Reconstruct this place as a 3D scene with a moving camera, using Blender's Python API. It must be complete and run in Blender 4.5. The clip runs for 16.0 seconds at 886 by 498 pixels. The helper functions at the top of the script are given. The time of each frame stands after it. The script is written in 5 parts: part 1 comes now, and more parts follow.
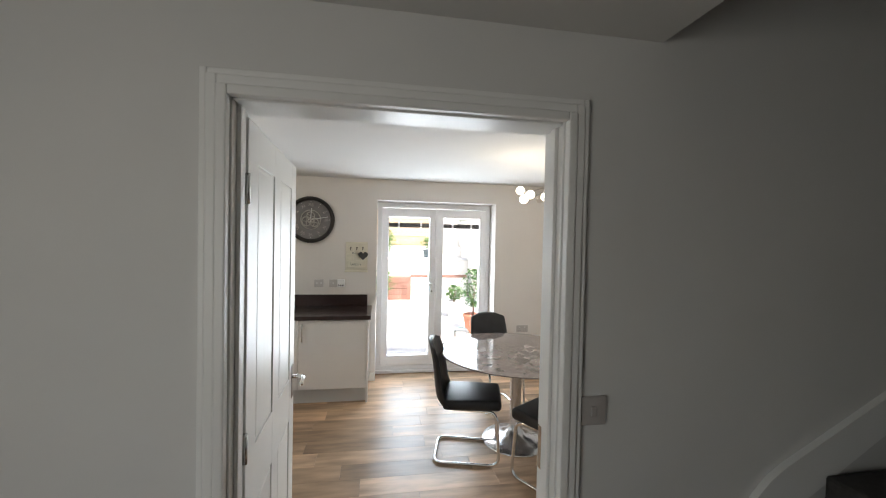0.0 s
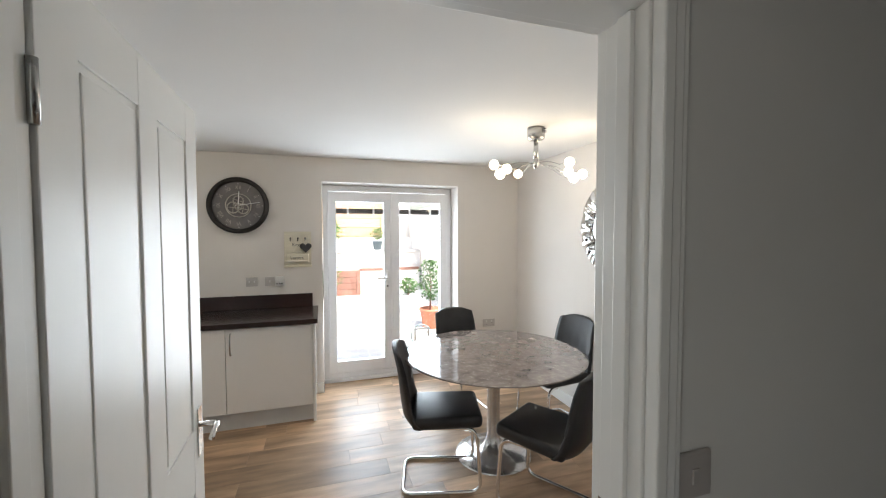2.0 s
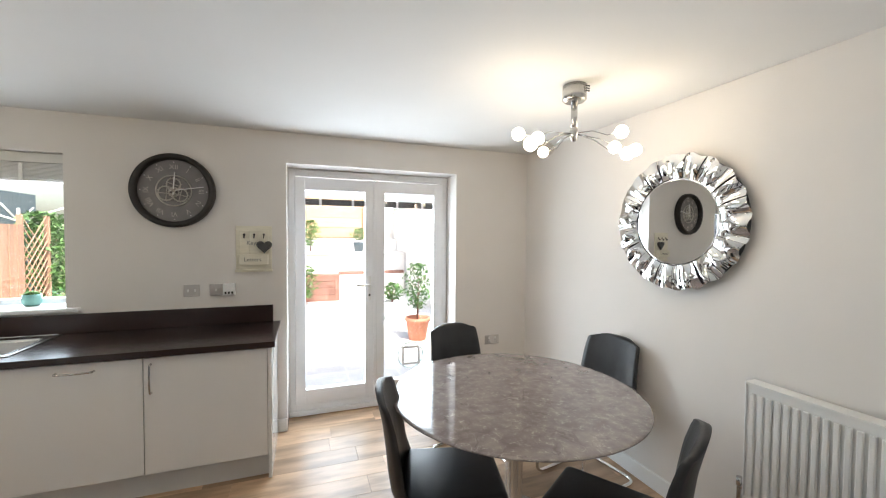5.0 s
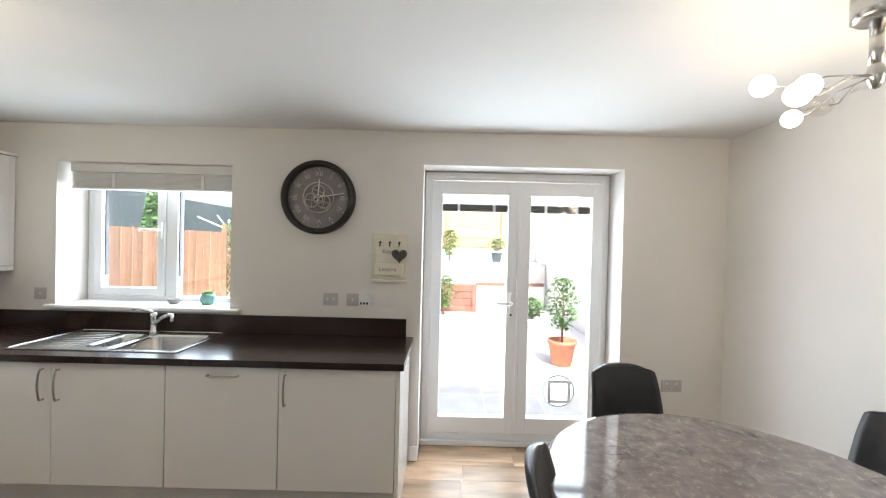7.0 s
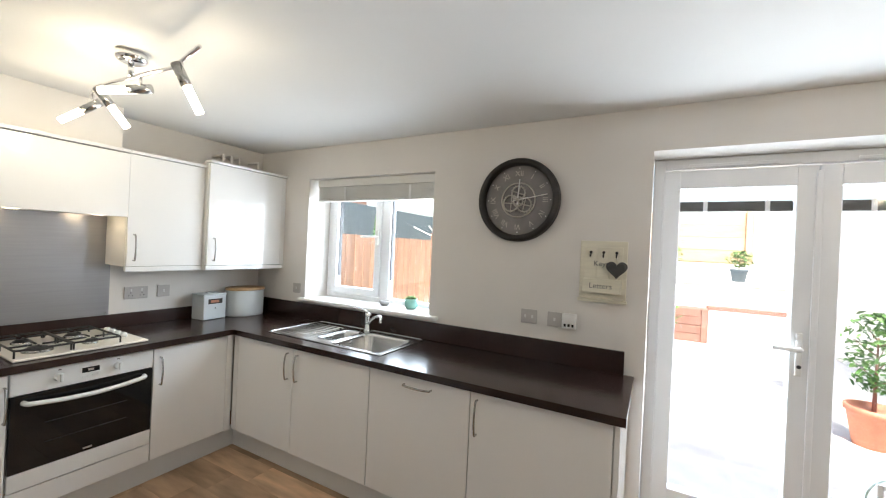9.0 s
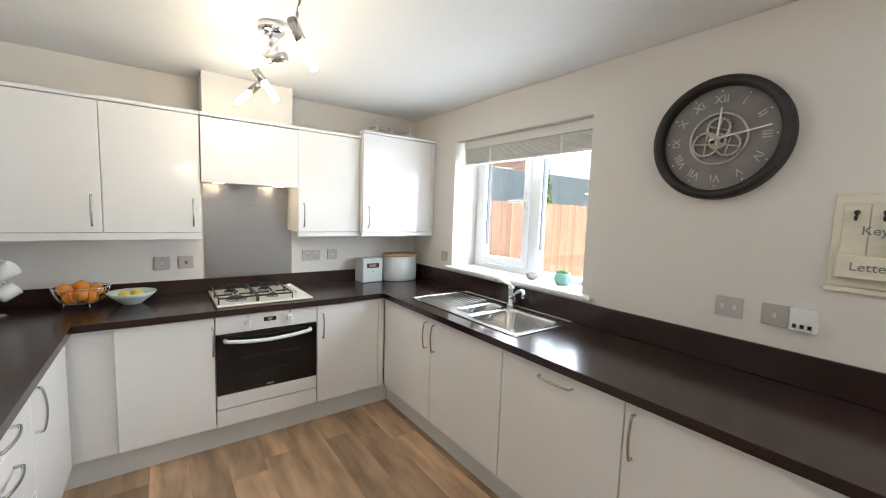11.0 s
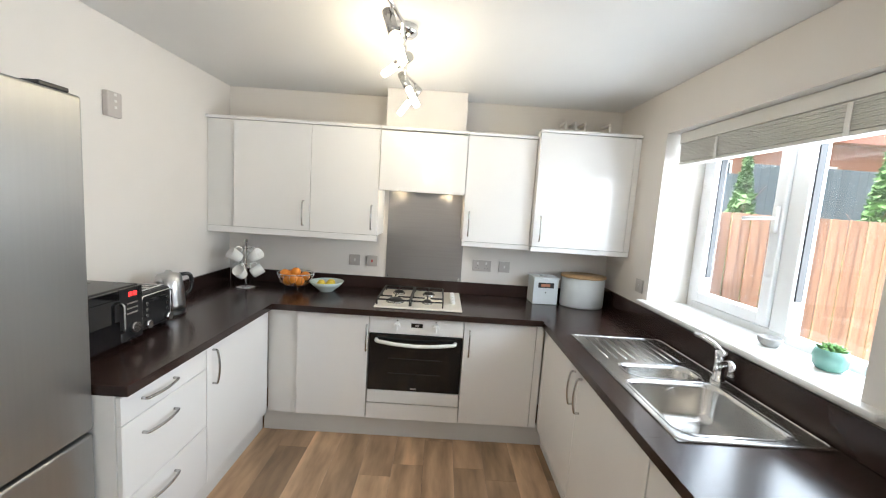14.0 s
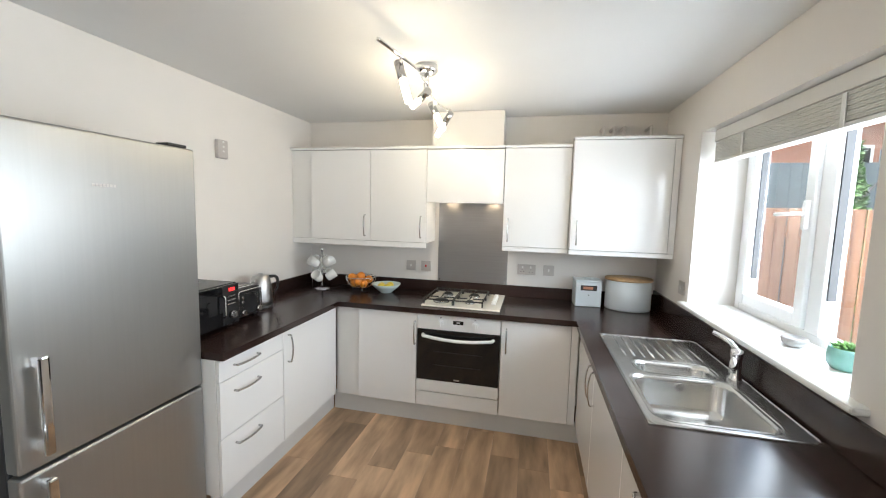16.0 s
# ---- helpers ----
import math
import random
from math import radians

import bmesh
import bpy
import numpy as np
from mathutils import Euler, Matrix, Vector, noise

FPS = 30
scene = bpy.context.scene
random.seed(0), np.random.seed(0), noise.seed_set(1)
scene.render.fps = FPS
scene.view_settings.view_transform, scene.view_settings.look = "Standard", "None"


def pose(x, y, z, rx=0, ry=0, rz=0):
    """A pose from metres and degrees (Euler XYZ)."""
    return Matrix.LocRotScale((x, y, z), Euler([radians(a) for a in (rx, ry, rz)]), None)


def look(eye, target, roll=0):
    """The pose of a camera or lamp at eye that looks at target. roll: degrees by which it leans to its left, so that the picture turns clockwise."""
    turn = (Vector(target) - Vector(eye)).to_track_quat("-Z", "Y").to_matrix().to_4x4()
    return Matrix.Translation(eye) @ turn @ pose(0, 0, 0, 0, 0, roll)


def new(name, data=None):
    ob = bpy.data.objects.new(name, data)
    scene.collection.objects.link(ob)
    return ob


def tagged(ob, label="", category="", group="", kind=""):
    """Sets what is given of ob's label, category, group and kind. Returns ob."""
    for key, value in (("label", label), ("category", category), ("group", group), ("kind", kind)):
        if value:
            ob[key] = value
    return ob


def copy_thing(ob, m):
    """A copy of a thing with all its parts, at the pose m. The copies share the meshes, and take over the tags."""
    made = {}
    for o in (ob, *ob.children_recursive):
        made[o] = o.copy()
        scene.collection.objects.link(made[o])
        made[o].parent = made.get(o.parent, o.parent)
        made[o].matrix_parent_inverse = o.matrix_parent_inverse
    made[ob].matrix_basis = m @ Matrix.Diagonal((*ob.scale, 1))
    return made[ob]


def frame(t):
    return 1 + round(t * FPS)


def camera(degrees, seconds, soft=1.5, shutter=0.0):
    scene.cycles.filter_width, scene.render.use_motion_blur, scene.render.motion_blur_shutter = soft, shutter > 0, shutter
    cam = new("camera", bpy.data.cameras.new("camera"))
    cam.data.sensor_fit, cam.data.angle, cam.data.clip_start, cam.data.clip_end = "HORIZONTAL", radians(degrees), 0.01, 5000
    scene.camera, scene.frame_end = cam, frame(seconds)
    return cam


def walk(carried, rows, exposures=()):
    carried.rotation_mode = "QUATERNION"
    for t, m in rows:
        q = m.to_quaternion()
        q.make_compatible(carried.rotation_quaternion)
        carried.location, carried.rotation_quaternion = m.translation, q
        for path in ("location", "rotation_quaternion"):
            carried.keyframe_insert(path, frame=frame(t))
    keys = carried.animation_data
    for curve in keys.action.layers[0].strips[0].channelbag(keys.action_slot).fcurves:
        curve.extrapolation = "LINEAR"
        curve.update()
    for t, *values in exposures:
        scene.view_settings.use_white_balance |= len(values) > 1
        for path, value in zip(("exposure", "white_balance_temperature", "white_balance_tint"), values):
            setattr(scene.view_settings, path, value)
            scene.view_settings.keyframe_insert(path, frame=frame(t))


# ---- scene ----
cam = camera(97.8, 16.0, soft=1.1)
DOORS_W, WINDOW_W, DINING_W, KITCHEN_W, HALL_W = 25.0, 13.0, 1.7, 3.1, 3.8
EXPO = [(0.0, 1.5), (8.0, 1.55), (11.5, 1.8), (16.0, 1.75)]
PATH = [
    (0, (-0.017, -4.594, 1.659), (0.316, -2.623, 1.619), 1.2),
    (0.5, (-0.034, -4.477, 1.661), (0.35, -2.515, 1.613), 1.2),
    (1, (-0.037, -4.369, 1.656), (0.402, -2.419, 1.598), 0.5),
    (1.5, (-0.035, -4.218, 1.64), (0.473, -2.285, 1.567), 0.2),
    (2, (-0.025, -4.05, 1.608), (0.57, -2.142, 1.528), -0.1),
    (2.5, (0.001, -3.916, 1.588), (0.648, -2.026, 1.489), -0.1),
    (3, (-0.004, -3.776, 1.566), (0.718, -1.914, 1.45), 0.1),
    (3.2, (-0.015, -3.719, 1.562), (0.742, -1.871, 1.448), 0.1),
    (5.3, (0.159, -3.216, 1.562), (0.795, -1.32, 1.509), 0.8),
    (5.5, (0.204, -3.171, 1.569), (0.75, -1.248, 1.515), 0.9),
    (6, (0.23, -3.056, 1.587), (0.565, -1.085, 1.526), 0.6),
    (6.5, (0.186, -2.921, 1.561), (0.367, -0.93, 1.523), 1.0),
    (7, (0.131, -2.772, 1.557), (0.126, -0.772, 1.536), 1.4),
    (7.5, (0.125, -2.667, 1.553), (-0.116, -0.682, 1.543), 1.8),
    (8, (0.11, -2.521, 1.569), (-0.396, -0.586, 1.562), 1.9),
    (8.5, (0.04, -2.467, 1.581), (-0.67, -0.598, 1.572), 2.2),
    (9, (0.0, -2.383, 1.548), (-0.962, -0.63, 1.544), 2.6),
    (9.2, (-0.026, -2.351, 1.576), (-1.06, -0.64, 1.534), 2.1),
    (11.5, (-0.115, -1.916, 1.508), (-1.841, -0.929, 1.294), 2.6),
    (12, (-0.24, -1.87, 1.512), (-2.066, -1.089, 1.275), 3.2),
    (12.5, (-0.316, -1.803, 1.536), (-2.223, -1.25, 1.297), 4.0),
    (13, (-0.309, -1.639, 1.552), (-2.272, -1.327, 1.334), 4.6),
    (13.5, (-0.275, -1.46, 1.57), (-2.26, -1.337, 1.358), 4.3),
    (14, (-0.27, -1.323, 1.578), (-2.258, -1.308, 1.354), 3.8),
    (14.5, (-0.259, -1.196, 1.58), (-2.242, -1.292, 1.337), 2.9),
    (15, (-0.187, -1.061, 1.58), (-2.157, -1.322, 1.352), 1.9),
    (15.5, (-0.122, -0.999, 1.581), (-2.071, -1.399, 1.376), 1.3),
    (16, (-0.031, -0.956, 1.593), (-1.971, -1.4, 1.397), 1.4),
]
walk(cam, [(t, look(eye, target, roll)) for t, eye, target, roll in PATH], EXPO)

# ---- world, sun, lamps ----
world = bpy.data.worlds.new("sky")
world.use_nodes = True
scene.world = world
wn = world.node_tree
sky = wn.nodes.new("ShaderNodeTexSky")
sky.sky_type, sky.sun_disc = "NISHITA", False
sky.sun_elevation, sky.sun_rotation = radians(52), radians(150)
sky.dust_density, sky.air_density = 4.0, 1.2
wn.links.new(sky.outputs[0], wn.nodes["Background"].inputs[0])
wn.nodes["Background"].inputs[1].default_value = 0.15

sun = new("sun", bpy.data.lights.new("sun", "SUN"))
sun.data.energy, sun.data.angle, sun.data.color = 5.0, radians(12), (1.0, 0.96, 0.9)
sun.matrix_world = look((2, -6, 9), (0, 0, 0))


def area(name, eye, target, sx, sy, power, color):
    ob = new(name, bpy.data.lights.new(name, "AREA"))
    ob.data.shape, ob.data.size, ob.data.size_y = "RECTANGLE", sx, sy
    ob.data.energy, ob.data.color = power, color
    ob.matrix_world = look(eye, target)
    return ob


def bulb(name, at, power, color, size=0.03):
    ob = new(name, bpy.data.lights.new(name, "POINT"))
    ob.data.energy, ob.data.color, ob.data.shadow_soft_size = power, color, size
    ob.location = at
    return ob


DAY = (0.8, 0.91, 1.0)
WARM = (1.0, 0.8, 0.58)
area("daylight_doors", (0.69, 0.39, 1.1), (0.69, -3, 0.75), 1.25, 1.9, DOORS_W, DAY)
area("daylight_window", (-1.95, 0.39, 1.55), (-1.95, -3, 0.9), 1.1, 0.95, WINDOW_W, DAY)
# added fill lamp that brightens the hall; no source is seen there
area("hall_fill_light", (-1.48, -5.2, 1.5), (0.3, -4.2, 1.45), 0.8, 1.1, HALL_W, (1.0, 0.98, 0.92))

# ---- materials ----


def mat(name, color, rough=0.5, metal=0.0, vary=0.06, scale=6.0, bump=0.0, bump_scale=120.0, coat=0.0, piece=0.0, stretch=(1, 1, 1), spec=None):
    m = bpy.data.materials.new(name)
    m.use_nodes = True
    n, l = m.node_tree.nodes, m.node_tree.links
    b = n["Principled BSDF"]
    b.inputs["Roughness"].default_value, b.inputs["Metallic"].default_value = rough, metal
    b.inputs["Coat Weight"].default_value = coat
    b.inputs["Coat Roughness"].default_value = 0.05
    if spec is not None:
        b.inputs["Specular IOR Level"].default_value = spec
    geo = n.new("ShaderNodeTexCoord")
    mp = n.new("ShaderNodeMapping")
    mp.inputs["Scale"].default_value = stretch
    l.new(geo.outputs["Object"], mp.inputs["Vector"])
    big = n.new("ShaderNodeTexNoise")
    big.inputs["Scale"].default_value, big.inputs["Detail"].default_value = scale, 6.0
    l.new(mp.outputs[0], big.inputs["Vector"])
    ramp = n.new("ShaderNodeValToRGB")
    lo = [c * (1 - vary) for c in color]
    hi = [min(1, c * (1 + vary)) for c in color]
    ramp.color_ramp.elements[0].position, ramp.color_ramp.elements[1].position = 0.3, 0.7
    ramp.color_ramp.elements[0].color, ramp.color_ramp.elements[1].color = (*lo, 1), (*hi, 1)
    l.new(big.outputs["Fac"], ramp.inputs["Fac"])
    out = ramp.outputs["Color"]
    if piece:
        info = n.new("ShaderNodeObjectInfo")
        rng = n.new("ShaderNodeMapRange")
        rng.inputs["To Min"].default_value, rng.inputs["To Max"].default_value = 1 - piece, 1 + piece
        l.new(info.outputs["Random"], rng.inputs["Value"])
        hsv = n.new("ShaderNodeHueSaturation")
        l.new(rng.outputs[0], hsv.inputs["Value"])
        l.new(out, hsv.inputs["Color"])
        out = hsv.outputs["Color"]
    l.new(out, b.inputs["Base Color"])
    if rough > 0.08:
        rr = n.new("ShaderNodeMapRange")
        rr.inputs["To Min"].default_value, rr.inputs["To Max"].default_value = rough * 0.88, min(1, rough * 1.12)
        l.new(big.outputs["Fac"], rr.inputs["Value"])
        l.new(rr.outputs[0], b.inputs["Roughness"])
    if bump:
        fine = n.new("ShaderNodeTexNoise")
        fine.inputs["Scale"].default_value, fine.inputs["Detail"].default_value = bump_scale, 4.0
        l.new(mp.outputs[0], fine.inputs["Vector"])
        bp = n.new("ShaderNodeBump")
        bp.inputs["Strength"].default_value, bp.inputs["Distance"].default_value = bump, 0.004
        l.new(fine.outputs["Fac"], bp.inputs["Height"])
        l.new(bp.outputs[0], b.inputs["Normal"])
    return m


def glow(name, color, strength):
    m = mat(name, color, 0.3)
    b = m.node_tree.nodes["Principled BSDF"]
    b.inputs["Emission Color"].default_value = (*color, 1)
    b.inputs["Emission Strength"].default_value = strength
    return m


def glass_mat(name, color=(1, 1, 1), rough=0.0, mix=0.9):
    m = bpy.data.materials.new(name)
    m.use_nodes = True
    n, l = m.node_tree.nodes, m.node_tree.links
    n.remove(n["Principled BSDF"])
    tr, gl, mx = (n.new("ShaderNode" + k) for k in ("BsdfTransparent", "BsdfGlossy", "MixShader"))
    tr.inputs[0].default_value = (*color, 1)
    gl.inputs["Roughness"].default_value = rough
    mx.inputs[0].default_value = 0.05
    l.new(tr.outputs[0], mx.inputs[1])
    l.new(gl.outputs[0], mx.inputs[2])
    l.new(mx.outputs[0], n["Material Output"].inputs[0])
    return m


def wood_floor():
    m = mat("oak_vinyl", (0.43, 0.285, 0.178), 0.36, 0, 0.42, 2.2, 0.05, 40, piece=0.32, stretch=(1.0, 5, 5))
    n, l = m.node_tree.nodes, m.node_tree.links
    info = next(k for k in n if k.bl_idname == "ShaderNodeObjectInfo")
    mp = next(k for k in n if k.bl_idname == "ShaderNodeMapping")
    sc = n.new("ShaderNodeVectorMath")
    sc.operation = "SCALE"
    sc.inputs[0].default_value = (37, 19, 5)
    l.new(info.outputs["Random"], sc.inputs["Scale"])
    l.new(sc.outputs[0], mp.inputs["Location"])
    return m


def marble():
    m = mat("grey_marble", (0.2, 0.165, 0.155), 0.08, 0, 0.3, 14.0, coat=0.6)
    n, l = m.node_tree.nodes, m.node_tree.links
    ramp = next(k for k in n if k.bl_idname == "ShaderNodeValToRGB")
    tc = next(k for k in n if k.bl_idname == "ShaderNodeTexCoord")
    warp = n.new("ShaderNodeTexNoise")
    warp.inputs["Scale"].default_value, warp.inputs["Detail"].default_value = 4.0, 8.0
    add = n.new("ShaderNodeMixRGB")
    add.blend_type, add.inputs[0].default_value = "ADD", 0.35
    l.new(tc.outputs["Object"], warp.inputs["Vector"])
    l.new(tc.outputs["Object"], add.inputs[1])
    l.new(warp.outputs["Color"], add.inputs[2])
    prev = ramp.outputs["Color"]
    for sc_, lo, colr, amt in ((7.0, 0.045, (0.05, 0.04, 0.038, 1), 0.6), (15.0, 0.03, (0.075, 0.06, 0.056, 1), 0.5), (31.0, 0.04, (0.6, 0.56, 0.53, 1), 0.55)):
        v = n.new("ShaderNodeTexVoronoi")
        v.feature = "DISTANCE_TO_EDGE"
        v.inputs["Scale"].default_value = sc_
        l.new(add.outputs[0], v.inputs["Vector"])
        nz = n.new("ShaderNodeTexNoise")
        nz.inputs["Scale"].default_value = sc_ * 0.9
        l.new(tc.outputs["Object"], nz.inputs["Vector"])
        rg = n.new("ShaderNodeMapRange")
        rg.inputs["From Max"].default_value = lo
        rg.inputs["To Min"].default_value, rg.inputs["To Max"].default_value = amt, 0
        l.new(v.outputs["Distance"], rg.inputs["Value"])
        gate = n.new("ShaderNodeMapRange")
        gate.inputs["From Min"].default_value, gate.inputs["From Max"].default_value = 0.45, 0.65
        l.new(nz.outputs["Fac"], gate.inputs["Value"])
        mul = n.new("ShaderNodeMath")
        mul.operation = "MULTIPLY"
        l.new(rg.outputs[0], mul.inputs[0])
        l.new(gate.outputs[0], mul.inputs[1])
        mx = n.new("ShaderNodeMixRGB")
        mx.inputs[2].default_value = colr
        l.new(mul.outputs[0], mx.inputs[0])
        l.new(prev, mx.inputs[1])
        prev = mx.outputs[0]
    l.new(prev, n["Principled BSDF"].inputs["Base Color"])
    return m


M = dict(
    wall=mat("cream_wall_paint", (0.738, 0.706, 0.672), 0.75, 0, 0.025, 2.0, 0.05, 250),
    hall=mat("hall_wall_paint", (0.66, 0.655, 0.635), 0.75, 0, 0.03, 2.0, 0.06, 250),
    ceil=mat("white_ceiling_paint", (0.78, 0.775, 0.765), 0.85, 0, 0.02, 1.5, 0.05, 200),
    gloss=mat("white_gloss_paint", (0.78, 0.78, 0.76), 0.38, 0, 0.02, 4, 0.04, 40),
    upvc=mat("white_upvc", (0.82, 0.83, 0.85), 0.3, 0, 0.015, 3),
    cab=mat("white_gloss_cabinet", (0.83, 0.825, 0.82), 0.12, 0, 0.012, 2, coat=0.3),
    carc=mat("white_melamine", (0.76, 0.755, 0.74), 0.4, 0, 0.02, 5),
    plinth=mat("pale_plinth", (0.66, 0.66, 0.65), 0.45, 0, 0.03, 5),
    top=mat("dark_wenge_laminate", (0.027, 0.0135, 0.0115), 0.2, 0, 0.14, 5, 0.05, 150),
    steel=mat("brushed_steel", (0.55, 0.55, 0.55), 0.3, 1.0, 0.06, 8, 0.06, 60, stretch=(1, 1, 25)),
    fridge=mat("fridge_steel", (0.4, 0.4, 0.39), 0.33, 0.9, 0.02, 2, 0.02, 30, stretch=(40, 1, 1)),
    splash=mat("steel_splashback", (0.36, 0.36, 0.37), 0.3, 0.9, 0.04, 3, 0.02, 40, stretch=(1, 1, 25)),
    sink=mat("sink_steel", (0.58, 0.58, 0.57), 0.24, 1.0, 0.06, 9, 0.04, 120),
    chrome=mat("chrome", (0.78, 0.78, 0.78), 0.06, 1.0, 0.02, 5),
    nickel=mat("satin_nickel", (0.5, 0.5, 0.49), 0.25, 1.0, 0.04, 8),
    satin=mat("satin_aluminium", (0.72, 0.72, 0.72), 0.2, 0.85, 0.03, 5),
    redplastic=mat("red_plastic", (0.5, 0.02, 0.02), 0.35, 0, 0.05, 5),
    dark=mat("dark_grey_metal", (0.05, 0.05, 0.052), 0.45, 0.3, 0.1, 6),
    black=mat("black_plastic", (0.014, 0.014, 0.015), 0.28, 0, 0.15, 8),
    blackglass=mat("black_oven_glass", (0.006, 0.006, 0.007), 0.05, 0, 0.1, 5),
    leather=mat("black_leather", (0.018, 0.018, 0.02), 0.42, 0, 0.25, 14, 0.25, 220),
    iron=mat("cast_iron", (0.02, 0.02, 0.02), 0.6, 0.2, 0.2, 20, 0.2, 200),
    enamel=mat("cream_enamel", (0.8, 0.76, 0.68), 0.15, 0, 0.02, 5, coat=0.3),
    white=mat("white_plastic", (0.78, 0.78, 0.77), 0.3, 0, 0.02, 6),
    ceramic=mat("white_ceramic", (0.8, 0.8, 0.79), 0.12, 0, 0.02, 6),
    mirror=mat("mirror_silver", (0.88, 0.89, 0.89), 0.015, 1.0, 0.005, 3),
    clockface=mat("grey_clock_face", (0.2, 0.185, 0.185), 0.5, 0, 0.15, 9, 0.05, 60),
    clockrim=mat("dark_clock_rim", (0.025, 0.021, 0.019), 0.45, 0.2, 0.25, 20, 0.1, 90),
    gear=mat("aged_silver_gear", (0.5, 0.47, 0.42), 0.4, 0.6, 0.2, 20),
    sign=mat("cream_painted_wood", (0.74, 0.7, 0.58), 0.6, 0, 0.06, 9, 0.1, 60, stretch=(1, 1, 6)),
    signtext=mat("faded_grey_ink", (0.2, 0.2, 0.18), 0.7, 0, 0.1, 9),
    slate=mat("slate_heart", (0.05, 0.05, 0.048), 0.6, 0, 0.2, 20, 0.2, 80),
    blind=mat("white_blind_slat", (0.68, 0.67, 0.64), 0.45, 0, 0.03, 6),
    orange=mat("orange_peel", (0.72, 0.24, 0.02), 0.45, 0, 0.12, 12, 0.2, 150),
    lemon=mat("lemon_peel", (0.75, 0.56, 0.06), 0.45, 0, 0.12, 12, 0.2, 150),
    tin=mat("pale_grey_enamel_tin", (0.56, 0.6, 0.62), 0.4, 0, 0.03, 6),
    bamboo=mat("bamboo_lid", (0.46, 0.3, 0.15), 0.5, 0, 0.2, 5, 0.05, 60, stretch=(2, 12, 12)),
    teal=mat("teal_glazed_pot", (0.2, 0.42, 0.37), 0.25, 0, 0.12, 12),
    leaf=mat("green_leaf", (0.07, 0.16, 0.035), 0.5, 0, 0.35, 9),
    succ=mat("succulent_leaf", (0.16, 0.33, 0.1), 0.5, 0, 0.25, 20),
    conifer=mat("conifer_green", (0.12, 0.25, 0.09), 0.6, 0, 0.4, 6),
    pebble=mat("grey_pebble", (0.32, 0.31, 0.3), 0.7, 0, 0.2, 30, 0.1, 90),
    terracotta=mat("terracotta", (0.42, 0.17, 0.1), 0.7, 0, 0.15, 12, 0.1, 60),
    fence=mat("cedar_fence_board", (0.31, 0.18, 0.115), 0.75, 0, 0.2, 4, 0.2, 40, piece=0.14, stretch=(9, 9, 0.8)),
    bluefence=mat("slate_blue_fence_paint", (0.075, 0.105, 0.125), 0.8, 0, 0.12, 4, 0.15, 40, piece=0.08),
    amber=mat("amber_fence_panel", (0.46, 0.31, 0.19), 0.75, 0, 0.15, 4, 0.15, 40, piece=0.1, stretch=(0.8, 9, 9)),
    render=mat("pale_render", (0.8, 0.78, 0.74), 0.9, 0, 0.06, 3, 0.2, 90),
    sleeper=mat("red_brown_sleeper", (0.2, 0.1, 0.075), 0.8, 0, 0.2, 5, 0.2, 40, piece=0.1),
    slab=mat("pale_patio_slab", (0.68, 0.66, 0.62), 0.85, 0, 0.1, 5, 0.15, 60, piece=0.06),
    brick=mat("red_brick", (0.33, 0.15, 0.1), 0.85, 0, 0.2, 30, 0.2, 80),
    tile=mat("red_roof_tile", (0.32, 0.14, 0.1), 0.8, 0, 0.2, 12, 0.2, 60),
    soil=mat("grass_and_soil", (0.14, 0.17, 0.07), 0.95, 0, 0.3, 4, 0.3, 40),
    carpet=mat("dark_grey_carpet", (0.05, 0.047, 0.045), 0.95, 0, 0.2, 60, 0.5, 500),
    hallfloor=mat("hall_oak", (0.22, 0.14, 0.085), 0.4, 0, 0.25, 3, stretch=(1, 8, 8)),
    red=glow("red_digits", (0.8, 0.02, 0.02), 1.0),
    globe=glow("lit_lamp_glass", (1.0, 0.88, 0.68), 3.5),
    unlit=glass_mat("clear_lamp_glass", (0.95, 0.93, 0.9), 0.05),
    tube=glow("lit_lamp_tube", (1.0, 0.89, 0.66), 4.5),
    hoodlight=glow("hood_lamp", (1.0, 0.78, 0.5), 14),
    glass=glass_mat("window_glass"),
    bowlglass=mat("pale_blue_glass_bowl", (0.56, 0.66, 0.64), 0.15, 0, 0.05, 5, coat=0.5),
    plate=mat("grey_switch_plate", (0.5, 0.47, 0.45), 0.35, 0.2, 0.03, 6),
    rocker=mat("white_rocker", (0.7, 0.69, 0.67), 0.35, 0, 0.02, 6),
)
M["floor"] = wood_floor()
M["marble"] = marble()

# ---- mesh helpers ----


def smooth(bm, on=True):
    for f in bm.faces:
        f.smooth = on
    return bm


def box(x0, x1, y0, y1, z0, z1, bevel=0.0, bm=None, seg=2):
    one = bmesh.new()
    bmesh.ops.create_cube(one, size=1, matrix=Matrix.Translation(((x0 + x1) / 2, (y0 + y1) / 2, (z0 + z1) / 2)) @ Matrix.Diagonal((x1 - x0, y1 - y0, z1 - z0, 1)))
    if bevel:
        bmesh.ops.bevel(one, geom=one.edges[:], offset=bevel, segments=seg, affect="EDGES", profile=0.5)
    return join(bm, one)


def join(bm, one):
    if bm is None:
        return one
    me = bpy.data.meshes.new("tmp")
    one.to_mesh(me)
    one.free()
    bm.from_mesh(me)
    bpy.data.meshes.remove(me)
    return bm


